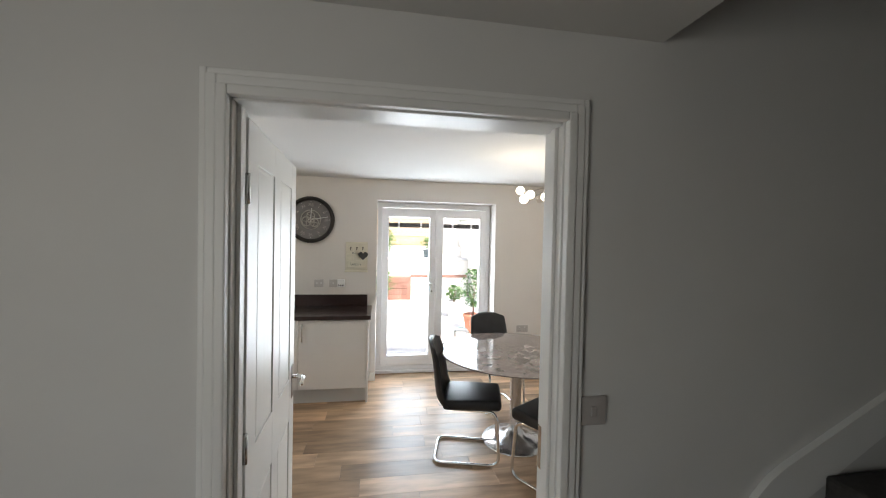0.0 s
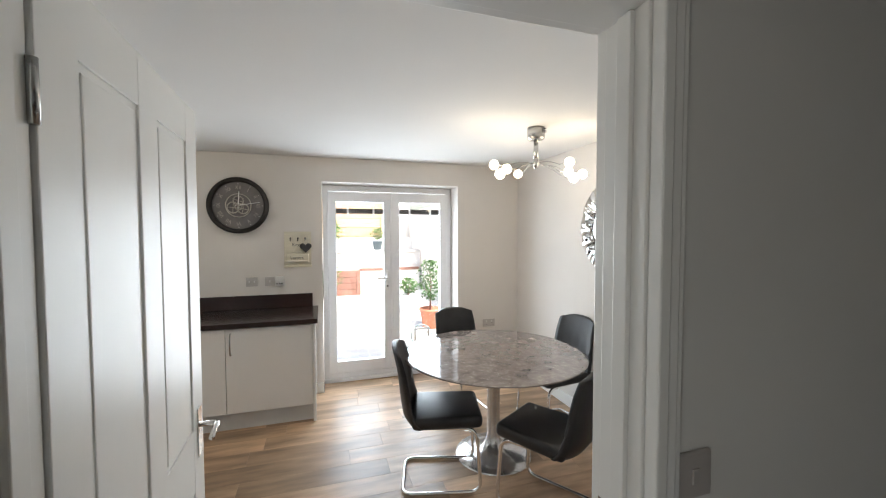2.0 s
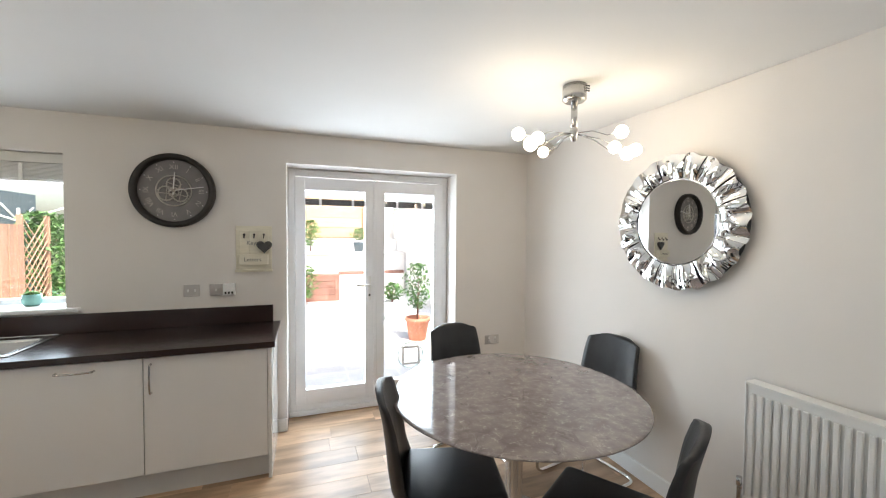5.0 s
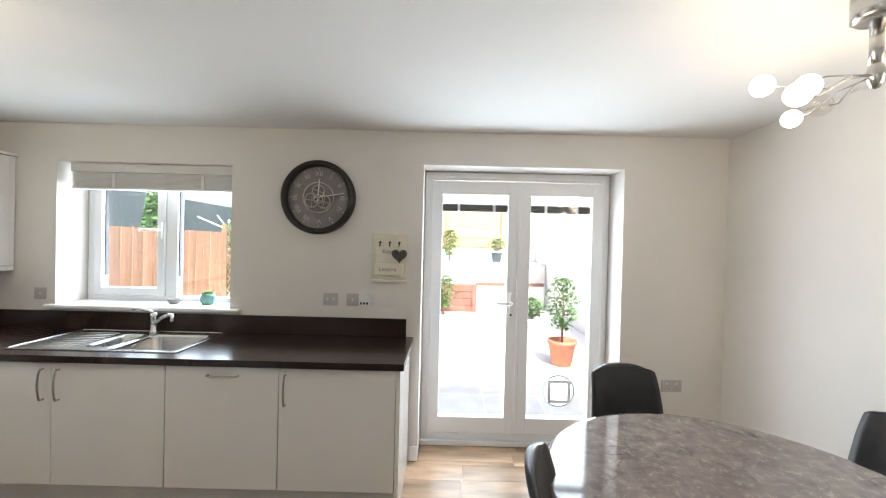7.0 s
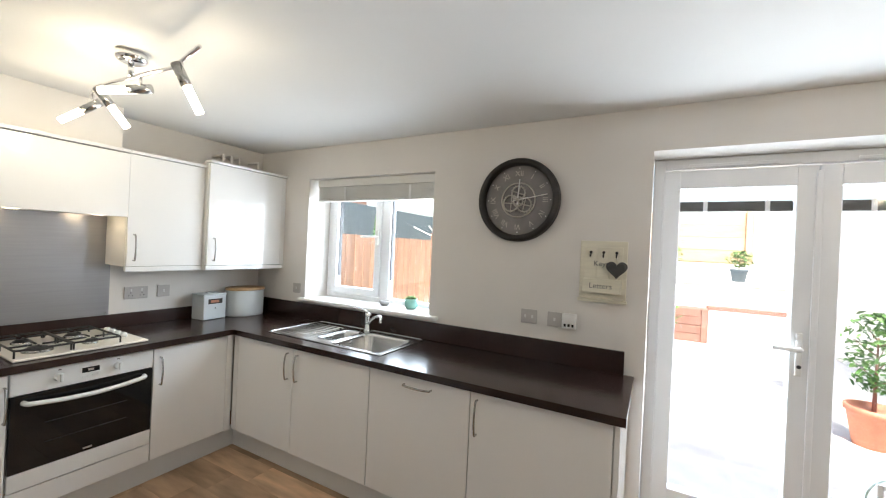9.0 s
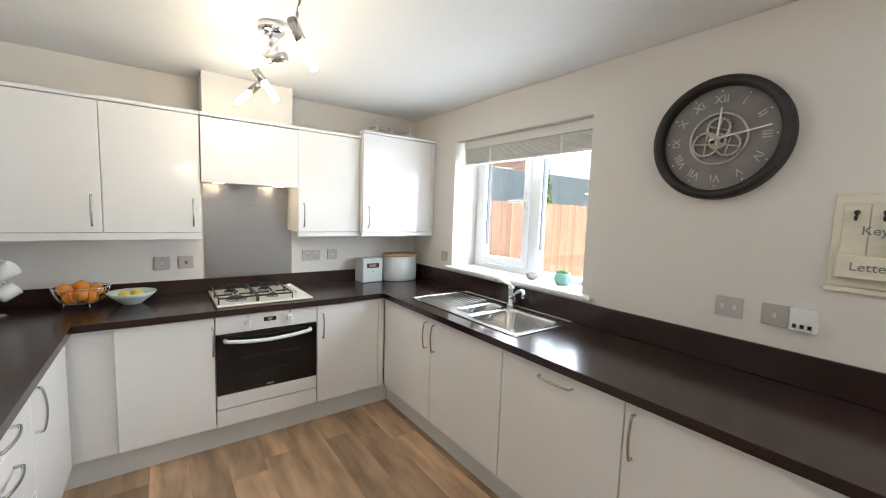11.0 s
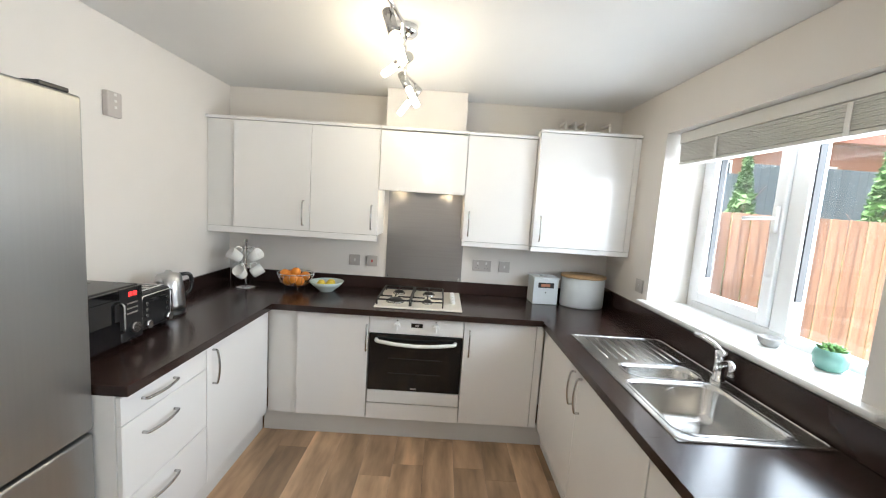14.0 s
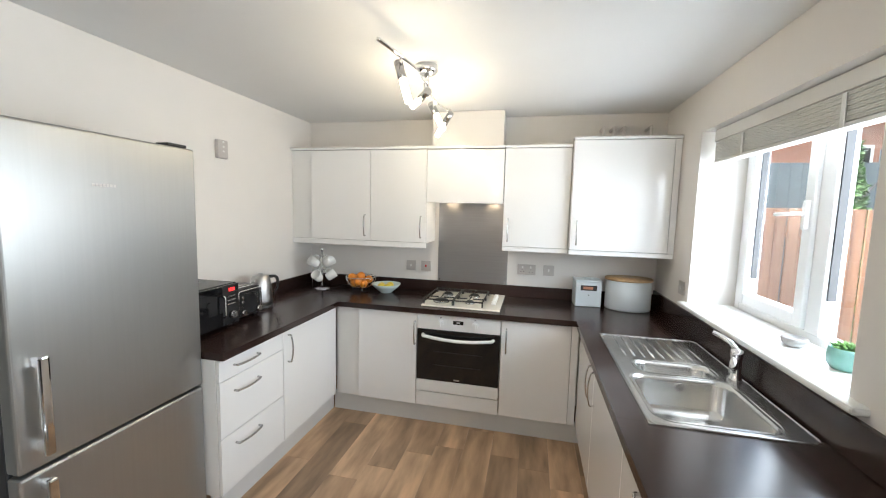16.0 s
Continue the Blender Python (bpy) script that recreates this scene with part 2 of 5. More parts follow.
def cyl(p0, p1, r0, r1=None, seg=20, bm=None, cap=True):
    r1 = r0 if r1 is None else r1
    p0, p1 = Vector(p0), Vector(p1)
    q = (p1 - p0).to_track_quat("Z", "Y").to_matrix().to_4x4()
    one = bmesh.new()
    bmesh.ops.create_cone(one, cap_ends=cap, segments=seg, radius1=max(r0, 1e-4), radius2=max(r1, 1e-4), depth=(p1 - p0).length, matrix=Matrix.Translation((p0 + p1) / 2) @ q)
    for f in one.faces:
        f.smooth = len(f.verts) == 4
    return join(bm, one)


def ball(at, r, bm=None, scale=(1, 1, 1), u=16, v=10):
    one = bmesh.new()
    bmesh.ops.create_uvsphere(one, u_segments=u, v_segments=v, radius=r, matrix=Matrix.Translation(at) @ Matrix.Diagonal((*scale, 1)))
    return join(bm, smooth(one))


def lathe(profile, at=(0, 0, 0), seg=32, bm=None):
    """Spin a profile of (radius, height) about the vertical through at."""
    one = bmesh.new()
    rings = []
    for r, z in profile:
        rings.append([one.verts.new((at[0] + max(r, 1e-4) * math.cos(2 * math.pi * k / seg), at[1] + max(r, 1e-4) * math.sin(2 * math.pi * k / seg), at[2] + z)) for k in range(seg)])
    for a, b in zip(rings, rings[1:]):
        for k in range(seg):
            one.faces.new((a[k], a[(k + 1) % seg], b[(k + 1) % seg], b[k]))
    return join(bm, smooth(one))


def tube(points, r, seg=10, bm=None, closed=False):
    pts = [Vector(p) for p in points]
    one = bmesh.new()
    rings, up = [], None
    for k, p in enumerate(pts):
        a = pts[k - 1] if k or closed else p
        b = pts[(k + 1) % len(pts)] if k < len(pts) - 1 or closed else p
        d = (b - a).normalized()
        if up is None:
            up = d.orthogonal().normalized()
        up = (up - d * up.dot(d)).normalized()
        side = d.cross(up)
        rings.append([one.verts.new(p + r * (math.cos(2 * math.pi * j / seg) * up + math.sin(2 * math.pi * j / seg) * side)) for j in range(seg)])
    pairs = list(zip(rings, rings[1:])) + ([(rings[-1], rings[0])] if closed else [])
    for a, b in pairs:
        for j in range(seg):
            one.faces.new((a[j], a[(j + 1) % seg], b[(j + 1) % seg], b[j]))
    if not closed:
        one.faces.new(rings[0][::-1])
        one.faces.new(rings[-1])
    return join(bm, smooth(one))


def rounded(points, r, n=6):
    """A polyline with its corners rounded to about radius r."""
    pts = [Vector(p) for p in points]
    out = [pts[0]]
    for a, b, c in zip(pts, pts[1:], pts[2:]):
        d0, d1 = (a - b), (c - b)
        k = min(r, d0.length * 0.49, d1.length * 0.49)
        s, e = b + d0.normalized() * k, b + d1.normalized() * k
        for i in range(n + 1):
            t = i / n
            out.append(s * (1 - t) ** 2 + b * 2 * t * (1 - t) + e * t * t)
    return out + [pts[-1]]


def mesh(name, bm, material):
    me = bpy.data.meshes.new(name)
    bmesh.ops.recalc_face_normals(bm, faces=bm.faces[:])
    bm.to_mesh(me)
    bm.free()
    me.materials.append(M[material])
    return me


def part(name, bm, material, parent=None, label=""):
    ob = new(name, mesh(name, bm, material))
    if parent is not None:
        ob.parent = parent
    return tagged(ob, label)


def thing(name, label, category, at=(0, 0, 0), rz=0.0, group="", kind=""):
    ob = new(name)
    ob.empty_display_size = 0.1
    ob.matrix_world = pose(*at, 0, 0, rz)
    return tagged(ob, label, category, group, kind)


def setting(name, bm, material, label, category):
    return tagged(part(name, bm, material), label, category, "", "structure")


def words(name, text, size, material, parent, m, depth=0.0008):
    cu = bpy.data.curves.new(name, "FONT")
    cu.body, cu.size, cu.extrude, cu.align_x, cu.align_y = text, size, depth, "CENTER", "CENTER"
    tmp = bpy.data.objects.new("tmp", cu)
    scene.collection.objects.link(tmp)
    dg = bpy.context.evaluated_depsgraph_get()
    me = bpy.data.meshes.new_from_object(tmp.evaluated_get(dg))
    bpy.data.objects.remove(tmp)
    me.materials.clear()
    me.materials.append(M[material])
    ob = new(name, me)
    ob.parent = parent
    ob.matrix_local = m
    return ob


# ---- the shell ----
CEIL, WEST, EAST, SOUTH, DOORWALL, HALL = 2.365, -3.30, 2.15, -2.98, -3.38, -3.48


def wall_with_holes(x0, x1, y0, y1, z0, z1, holes):
    """A wall along x, of boxes round its openings (xa, xb, za, zb), in order of x."""
    bm, x = None, x0
    for xa, xb, za, zb in holes:
        bm = box(x, xa, y0, y1, z0, z1, bm=bm)
        if za > z0:
            bm = box(xa, xb, y0, y1, z0, za, bm=bm)
        bm = box(xa, xb, y0, y1, zb, z1, bm=bm)
        x = xb
    return box(x, x1, y0, y1, z0, z1, bm=bm)


WIN = (-2.66, -1.40, 1.065, 2.095)
REC = (-0.026, 1.41, 0.0, 2.128)
DOOR = (-0.43, 0.562, 0.0, 2.05)
setting("wall_north", wall_with_holes(WEST - 0.2, EAST + 0.2, 0, 0.36, -0.1, CEIL, [(WIN[0], WIN[1], WIN[2] - 0.029, WIN[3]), (REC[0], REC[1], -0.1, REC[3])]), "wall", "cream painted wall with window and patio doors", "wall")
setting("wall_east", box(EAST, EAST + 0.15, DOORWALL - 0.1, 0, -0.1, CEIL), "wall", "cream painted plain wall behind the mirror", "wall")
setting("wall_west", box(WEST - 0.15, WEST, SOUTH - 0.2, 0, -0.1, CEIL), "wall", "cream painted wall behind the wall cabinets", "wall")
setting("wall_south", box(WEST, -0.80, SOUTH - 0.12, SOUTH, -0.1, CEIL), "wall", "cream painted wall behind fridge and counter", "wall")
setting("wall_return", box(-0.92, -0.80, DOORWALL, SOUTH - 0.122, -0.1, CEIL), "wall", "short cream painted return wall", "wall")
setting("wall_hall", wall_with_holes(-1.5, EAST, DOORWALL - 0.098, DOORWALL, -0.1, CEIL, [DOOR]), "wall", "partition wall with the open doorway", "wall")
setting("wall_hall_face", wall_with_holes(-1.5, 3.3, HALL - 0.012, HALL, -0.1, 4.6, [DOOR]), "hall", "off-white painted hallway wall face", "wall")
setting("ceiling", box(WEST - 0.15, EAST + 0.15, DOORWALL - 0.098, 0.36, CEIL + 0.002, CEIL + 0.14), "ceil", "white painted smooth ceiling", "ceiling")
setting("ceiling_hall", box(-1.5, 0.86, -6.2, HALL - 0.013, CEIL - 0.065, CEIL + 0.2), "hall", "white painted hallway ceiling beside the stairwell", "ceiling")
setting("ceiling_stairwell", box(0.86, 3.4, -6.2, HALL - 0.013, 4.6, 4.7), "hall", "high ceiling over the stairwell", "ceiling")
# the opening in the west wall is invented, to hold the hall fill lamp
setting("wall_hall_west", box(-1.6, -1.5, -5.65, -4.75, -0.1, 0.9, bm=box(-1.6, -1.5, -5.65, -4.75, 2.1, CEIL + 0.2, bm=box(-1.6, -1.5, -6.2, -5.65, -0.1, CEIL + 0.2, bm=box(-1.6, -1.5, -4.75, HALL, -0.1, CEIL + 0.2)))), "hall", "off-white hallway end wall", "wall")
setting("wall_hall_south", box(-1.5, 3.4, -6.3, -6.2, -0.1, 4.7), "hall", "off-white hallway back wall", "wall")
setting("wall_hall_east", box(3.3, 3.4, -6.2, HALL, -0.1, 4.7), "hall", "off-white wall at the stair side", "wall")
setting("wall_stairwell", box(0.76, 0.86, -6.2, HALL - 0.013, CEIL + 0.2, 4.6), "hall", "upper stairwell wall above the ceiling edge", "wall")
setting("floor_hall", box(-1.5, 3.3, -6.2, HALL + 0.1, -0.12, -0.002), "hallfloor", "wood-effect hallway floor", "floor")
floor = setting("floor", box(WEST - 0.1, EAST + 0.1, HALL + 0.102, 0.36, -0.12, -0.006), "dark", "wood-effect vinyl plank floor in warm brown", "floor")


def skirting(name, x0, x1, y0, y1):
    bm = box(x0, x1, y0, y1, 0, 0.105, 0.006)
    tagged(part(name, bm, "gloss"), "white gloss skirting board along the wall", "skirting", "", "structure")


skirting("baseboard_north", 1.412, EAST - 0.001, -0.018, -0.001)
skirting("baseboard_corner", -0.094, -0.028, -0.018, -0.001)
skirting("baseboard_east", EAST - 0.018, EAST - 0.001, DOORWALL + 0.02, -0.019)
skirting("baseboard_hall", 0.62, EAST - 0.02, DOORWALL + 0.001, DOORWALL + 0.018)

# ---- window ----


def upvc_frame(name, x0, x1, y0, y1, z0, z1, w, parent=None, wb=None):
    wb = wb or w
    bm = box(x0, x0 + w, y0, y1, z0, z1, 0.006)
    bm = box(x1 - w, x1, y0, y1, z0, z1, 0.006, bm)
    bm = box(x0 + w - 0.004, x1 - w + 0.004, y0 + 0.001, y1 - 0.001, z1 - w, z1, 0.006, bm)
    bm = box(x0 + w - 0.004, x1 - w + 0.004, y0 + 0.001, y1 - 0.001, z0, z0 + wb, 0.006, bm)
    return part(name, bm, "upvc", parent)


def pane(name, x0, x1, y, z0, z1, parent):
    ob = part(name, box(x0, x1, y, y + 0.006, z0, z1), "glass", parent, "clear double-glazed pane")
    ob.visible_shadow = False
    return ob


win = thing("window_1", "white upvc two-light kitchen window over the sink", "window", kind="structure")
wf = upvc_frame("window_frame", WIN[0] + 0.003, WIN[1] - 0.003, 0.250, 0.320, WIN[2] - 0.02, WIN[3] - 0.002, 0.055, win)
part("mullion", box(-2.045, -1.955, 0.251, 0.319, WIN[2] + 0.03, WIN[3] - 0.05, 0.006), "upvc", win)
upvc_frame("casement", -2.60, -2.048, 0.235, 0.305, WIN[2] + 0.04, WIN[3] - 0.06, 0.06, win)
pane("pane", -2.545, -2.10, 0.275, WIN[2] + 0.095, WIN[3] - 0.115, win)
pane("pane", -1.96, -1.45, 0.285, WIN[2] + 0.03, WIN[3] - 0.05, win)
for xa in (-2.5405, -2.1075, -1.9545, -1.4605):
    part("gasket", box(xa, xa + 0.007, 0.265, 0.295, WIN[2] + 0.190, WIN[3] - 0.12), "dark", win, "black rubber gasket")
hb = box(-2.085, -2.062, 0.215, 0.236, 1.55, 1.68, 0.004)
part("window_handle", tube(rounded([(-2.073, 0.225, 1.62), (-2.073, 0.190, 1.62), (-2.21, 0.180, 1.615)], 0.02), 0.009, bm=hb), "white", win, "white lever handle")
sill = setting("sill_window", box(WIN[0] - 0.05, WIN[1] + 0.08, -0.045, 0.25, WIN[2] - 0.028, WIN[2], 0.01), "gloss", "white gloss window sill board", "window sill")
blind = thing("window_blind", "white slatted venetian blind, drawn up, above the window", "blind")
part("headrail", box(-2.61, -1.41, 0.05, 0.11, 2.028, 2.092, 0.004), "blind", blind)
for k in range(12):
    part("slat", box(-2.60, -1.42, 0.052 + 0.002 * (k % 2), 0.108, 1.925 + k * 0.0085, 1.925 + k * 0.0085 + 0.006), "blind", blind)
part("bottom_rail", box(-2.60, -1.42, 0.05, 0.11, 1.905, 1.921, 0.004), "blind", blind)
for xa in (-2.3, -1.65):
    part("ladder_tape", box(xa, xa + 0.02, 0.046, 0.049, 1.905, 2.02), "white", blind)

# ---- french doors ----
fd = thing("patio_doors", "white upvc double-glazed french doors, closed", "door", kind="structure")
Y0 = 0.235
upvc_frame("door_frame", REC[0] + 0.003, REC[1] - 0.003, Y0, Y0 + 0.07, 0.004, REC[3] - 0.003, 0.06, fd, 0.09)
part("threshold", box(REC[0] + 0.004, REC[1] - 0.004, Y0 - 0.03, Y0 - 0.001, 0.004, 0.045, 0.006), "upvc", fd)
part("trickle_vent", box(0.15, 0.55, Y0 - 0.014, Y0 - 0.001, 2.07, 2.09, 0.004), "upvc", fd)
part("trickle_vent", box(0.85, 1.22, Y0 - 0.014, Y0 - 0.001, 2.07, 2.09, 0.004), "upvc", fd)
for xa, xb, side in ((0.03, 0.707, 0), (0.712, 1.355, 1)):
    leaf = part("door_leaf", box(xa, xa + 0.085, Y0 - 0.018, Y0 + 0.05, 0.10, 2.055, 0.006), "upvc", fd)
    bm = box(xb - 0.085, xb, Y0 - 0.018, Y0 + 0.05, 0.10, 2.055, 0.006)
    bm = box(xa + 0.08, xb - 0.08, Y0 - 0.017, Y0 + 0.049, 0.10, 0.225, 0.006, bm)
    bm = box(xa + 0.08, xb - 0.08, Y0 - 0.017, Y0 + 0.049, 1.95, 2.055, 0.006, bm)
    part("leaf_rails", bm, "upvc", leaf)
    pane("pane", xa + 0.083, xb - 0.083, Y0 + 0.012, 0.22, 1.955, fd)
    part("pane_bar", box(xa + 0.085, xb - 0.085, Y0 + 0.028, Y0 + 0.036, 1.825, 1.88), "dark", fd, "dark raised blind between the panes")
    for xc in (xa + 0.2, xb - 0.2):
        part("blind_clip", box(xc, xc + 0.02, Y0 + 0.022, Y0 + 0.027, 1.82, 1.885), "upvc", fd)
part("centre_bead", box(0.695, 0.723, Y0 - 0.032, Y0 - 0.019, 0.11, 2.025, 0.004), "upvc", fd)
bm = box(0.643, 0.671, Y0 - 0.03, Y0 - 0.019, 0.98, 1.2, 0.005)
part("door_handle", tube(rounded([(0.657, Y0 - 0.03, 1.12), (0.657, Y0 - 0.075, 1.12), (0.54, Y0 - 0.08, 1.122)], 0.02), 0.011, bm=bm), "white", fd, "white lever handle")
part("key_cylinder", cyl((0.657, Y0 - 0.04, 1.03), (0.657, Y0 - 0.031, 1.03), 0.009), "dark", fd)
flap = thing("cat_flap", "clear cat flap with square grey frame in the glass door", "cat flap")
o = Vector((1.05, Y0 + 0.004, 0.44))
bm = tube([o + Vector((0.12 * math.cos(a), 0, 0.12 * math.sin(a))) for a in [k * math.pi / 16 for k in range(32)]], 0.008, closed=True)
part("ring", bm, "bowlglass", flap, "translucent round ring")
bm = box(o.x - 0.09, o.x - 0.065, o.y - 0.022, o.y - 0.009, o.z - 0.09, o.z + 0.09, 0.005)
bm = box(o.x + 0.065, o.x + 0.09, o.y - 0.022, o.y - 0.009, o.z - 0.09, o.z + 0.09, 0.005, bm)
bm = box(o.x - 0.066, o.x + 0.066, o.y - 0.021, o.y - 0.01, o.z + 0.065, o.z + 0.09, 0.005, bm)
bm = box(o.x - 0.066, o.x + 0.066, o.y - 0.021, o.y - 0.01, o.z - 0.09, o.z - 0.065, 0.005, bm)
part("flap_frame", bm, "upvc", flap)

# ---- doorway, door and hall ----
arch = thing("door_frame", "white gloss moulded architrave round the doorway", "door frame", kind="structure")
for ya, yb, nm in ((HALL - 0.03, HALL - 0.0125, -1), (DOORWALL + 0.001, DOORWALL + 0.018, 1)):
    for w, d, e in ((0.07, 0.0, 0.0525), (0.052, 0.007, 0.0265), (0.026, 0.013, 0.0)):
        y0, y1 = (ya - d, yb) if nm < 0 else (ya, yb + d)
        a, b, top = DOOR[0] + 0.025, DOOR[1] - 0.025, DOOR[3] - 0.025
        part("architrave", box(a - w, a - e, y0, y1, 0, top + w, 0.004), "gloss", arch)
        part("architrave", box(b + e, b + w, y0, y1, 0, top + w, 0.004), "gloss", arch)
        part("architrave", box(a - e, b + e, y0 + 0.0005, y1, top + e, top + w - 0.0005, 0.004), "gloss", arch)
for xa, xb in ((DOOR[0] + 0.001, DOOR[0] + 0.03), (DOOR[1] - 0.03, DOOR[1] - 0.001)):
    part("lining", box(xa, xb, HALL - 0.012, DOORWALL, 0, DOOR[3] - 0.002, 0.003), "gloss", arch)
part("lining", box(DOOR[0] + 0.03, DOOR[1] - 0.03, HALL - 0.012, DOORWALL, DOOR[3] - 0.03, DOOR[3] - 0.002, 0.003), "gloss", arch)
part("door_stop", box(DOOR[1] - 0.042, DOOR[1] - 0.0305, HALL + 0.02, HALL + 0.055, 0, 2.018, 0.002), "gloss", arch)
part("door_stop", box(DOOR[0] + 0.0305, DOOR[0] + 0.042, HALL + 0.02, HALL + 0.055, 0, 2.018, 0.002), "gloss", arch)
part("strike_plate", box(DOOR[1] - 0.0435, DOOR[1] - 0.0425, HALL + 0.06, HALL + 0.085, 0.92, 1.06), "chrome", arch)

door = thing("door_1", "white four-panel moulded internal door standing open", "door", (DOOR[0] + 0.035, DOORWALL + 0.005, 0.006), 92.0)
LW, LH, LT = 0.81, 2.005, 0.036
bm = box(0, LW, 0.006, LT - 0.006, 0, LH)
rails = [(0, 0.11, 0, LH), (LW - 0.11, LW, 0, LH), (0.35, 0.46, 0, LH), (0.1, LW - 0.1, 0, 0.2), (0.1, LW - 0.1, 0.78, 0.98), (0.1, LW - 0.1, LH - 0.12, LH)]
for n_, (xa, xb, za, zb) in enumerate(rails):
    bm = box(xa, xb, 0.0003 * n_, LT - 0.0003 * n_, za, zb, 0.002, bm)
slab_ = part("door_slab", bm, "gloss", door)
for xa, xb in ((0.125, 0.335), (0.475, 0.685)):
    for za, zb in ((0.215, 0.765), (0.995, LH - 0.135)):
        part("panel", box(xa, xb, 0.003, LT - 0.003, za, zb, 0.003), "gloss", door)
hz = 0.955
for s in (-1, 1):
    yb = -0.004 if s < 0 else LT
    pl = part("handle_plate", box(LW - 0.075, LW - 0.03, yb, yb + 0.004, hz - 0.08, hz + 0.08, 0.0015), "chrome", door, "chrome lever handle on plate")
    yy = -0.004 if s < 0 else LT + 0.004
    part("lever", tube(rounded([(LW - 0.052, yy, hz + 0.02), (LW - 0.052, yy + s * 0.05, hz + 0.02), (LW - 0.16, yy + s * 0.055, hz + 0.02)], 0.015), 0.009), "chrome", pl)
for hz_ in (0.2, 0.98, 1.75):
    part("hinge", cyl((-0.006, 0.0, hz_), (-0.006, 0.0, hz_ + 0.09), 0.007), "nickel", door, "steel butt hinge")

switch_h = thing("light_switch", "pale plastic light switch on the hallway wall", "switch")
part("plate", box(0.608, 0.694, HALL - 0.023, HALL - 0.013, 1.098, 1.188, 0.003), "plate", switch_h)
part("rocker", box(0.642, 0.660, HALL - 0.028, HALL - 0.0235, 1.128, 1.158, 0.002), "plate", switch_h)

stairs = thing("staircase", "dark carpeted stairs rising beside the hallway wall", "stairs", kind="structure")
for k in range(4):
    part("step", box(1.22, 2.1, -5.4 + 0.26 * k, -4.36, 0.18 * k, 0.18 * (k + 1), 0.012), "carpet", stairs)
for k in range(7):
    xa = 1.22 + k * 0.29
    part("step", box(xa, min(3.29, xa + 0.31), -4.355, HALL - 0.04, 0, 0.72 + 0.165 * k, 0.012), "carpet", stairs)
bm = bmesh.new()
up = [(1.19, 0.70), (1.21, 0.77), (1.25, 0.83), (1.30, 0.88), (1.36, 0.92), (1.75, 1.125), (3.25, 1.91)]
pr = [(1.19, 0.0)] + up + [(3.25, 1.77), (1.75, 0.99), (1.36, 0.75), (1.30, 0.0)]
lo = [bm.verts.new((x, HALL - 0.038, z)) for x, z in pr]
hi = [bm.verts.new((x, HALL - 0.014, z)) for x, z in pr]
bm.faces.new(lo)
bm.faces.new(hi[::-1])
for j in range(len(pr)):
    bm.faces.new((lo[j], lo[(j + 1) % len(pr)], hi[(j + 1) % len(pr)], hi[j]))
part("string_board", bm, "gloss", stairs, "white painted string board")

# made-up window, out of view, framing the hall fill lamp
hw = thing("window_2", "unseen glazed hallway window with white frame, added to house the fill lamp", "window", kind="structure")
for ya, yb, za, zb in ((-5.648, -5.59, 0.902, 2.098), (-4.81, -4.752, 0.902, 2.098), (-5.588, -4.812, 0.902, 0.96), (-5.588, -4.812, 2.04, 2.098)):
    part("window_frame", box(-1.57, -1.51, ya, yb, za, zb, 0.004), "upvc", hw)
hp_ = part("pane", box(-1.545, -1.54, -5.59, -4.81, 0.96, 2.04), "glass", hw)
hp_.visible_shadow = False

# ---- kitchen units ----
TOPZ, UND = 0.89, 0.852
XF, YN, YS = -2.69, -0.612, -2.392


def bow_handle(parent, c, along, out, length=0.17):
    """A bowed bar handle centred at c; along and out are unit vectors."""
    c, a, o_ = Vector(c), Vector(along), Vector(out)
    h = length / 2
    pts = [c - a * h + o_ * 0.0, c - a * h + o_ * 0.022]
    pts += [c + a * (h * t) + o_ * (0.022 + 0.012 * (1 - t * t)) for t in (-0.7, -0.35, 0, 0.35, 0.7)]
    pts += [c + a * h + o_ * 0.022, c + a * h]
    return part("handle", tube(rounded(pts, 0.006, 3), 0.0055, 8), "nickel", parent, "satin nickel bow handle")


def front(parent, axis, at, a0, a1, z0, z1, out, handle=None, name="cabinet_door", mt="cab", t=0.018):
    """A door or drawer front: on the plane axis = at, from a0 to a1, facing out (+1 or -1)."""
    g = 0.0016
    lo, hi = (at - t, at) if out > 0 else (at, at + t)
    if axis == "x":
        bm = box(lo, hi, a0 + g, a1 - g, z0 + g, z1 - g, 0.0022)
    else:
        bm = box(a0 + g, a1 - g, lo, hi, z0 + g, z1 - g, 0.0022)
    d = part(name, bm, mt, parent, "white gloss slab front")
    if handle:
        u, z, vert = handle
        c = (at, u, z) if axis == "x" else (u, at, z)
        o_ = (out, 0, 0) if axis == "x" else (0, out, 0)
        al = (0, 0, 1) if vert else ((0, 1, 0) if axis == "x" else (1, 0, 0))
        bow_handle(d, c, al, o_)
    return d


def unit(name, label, x0, x1, y0, y1, z0, z1, cat="cabinet", group=""):
    c = thing(name, label, cat, group=group)
    part("body", box(x0, x1, y0, y1, z0, z1, 0.001), "carc", c)
    return c


BASE = "white base cabinets"
ZB, ZT = 0.150, 0.843
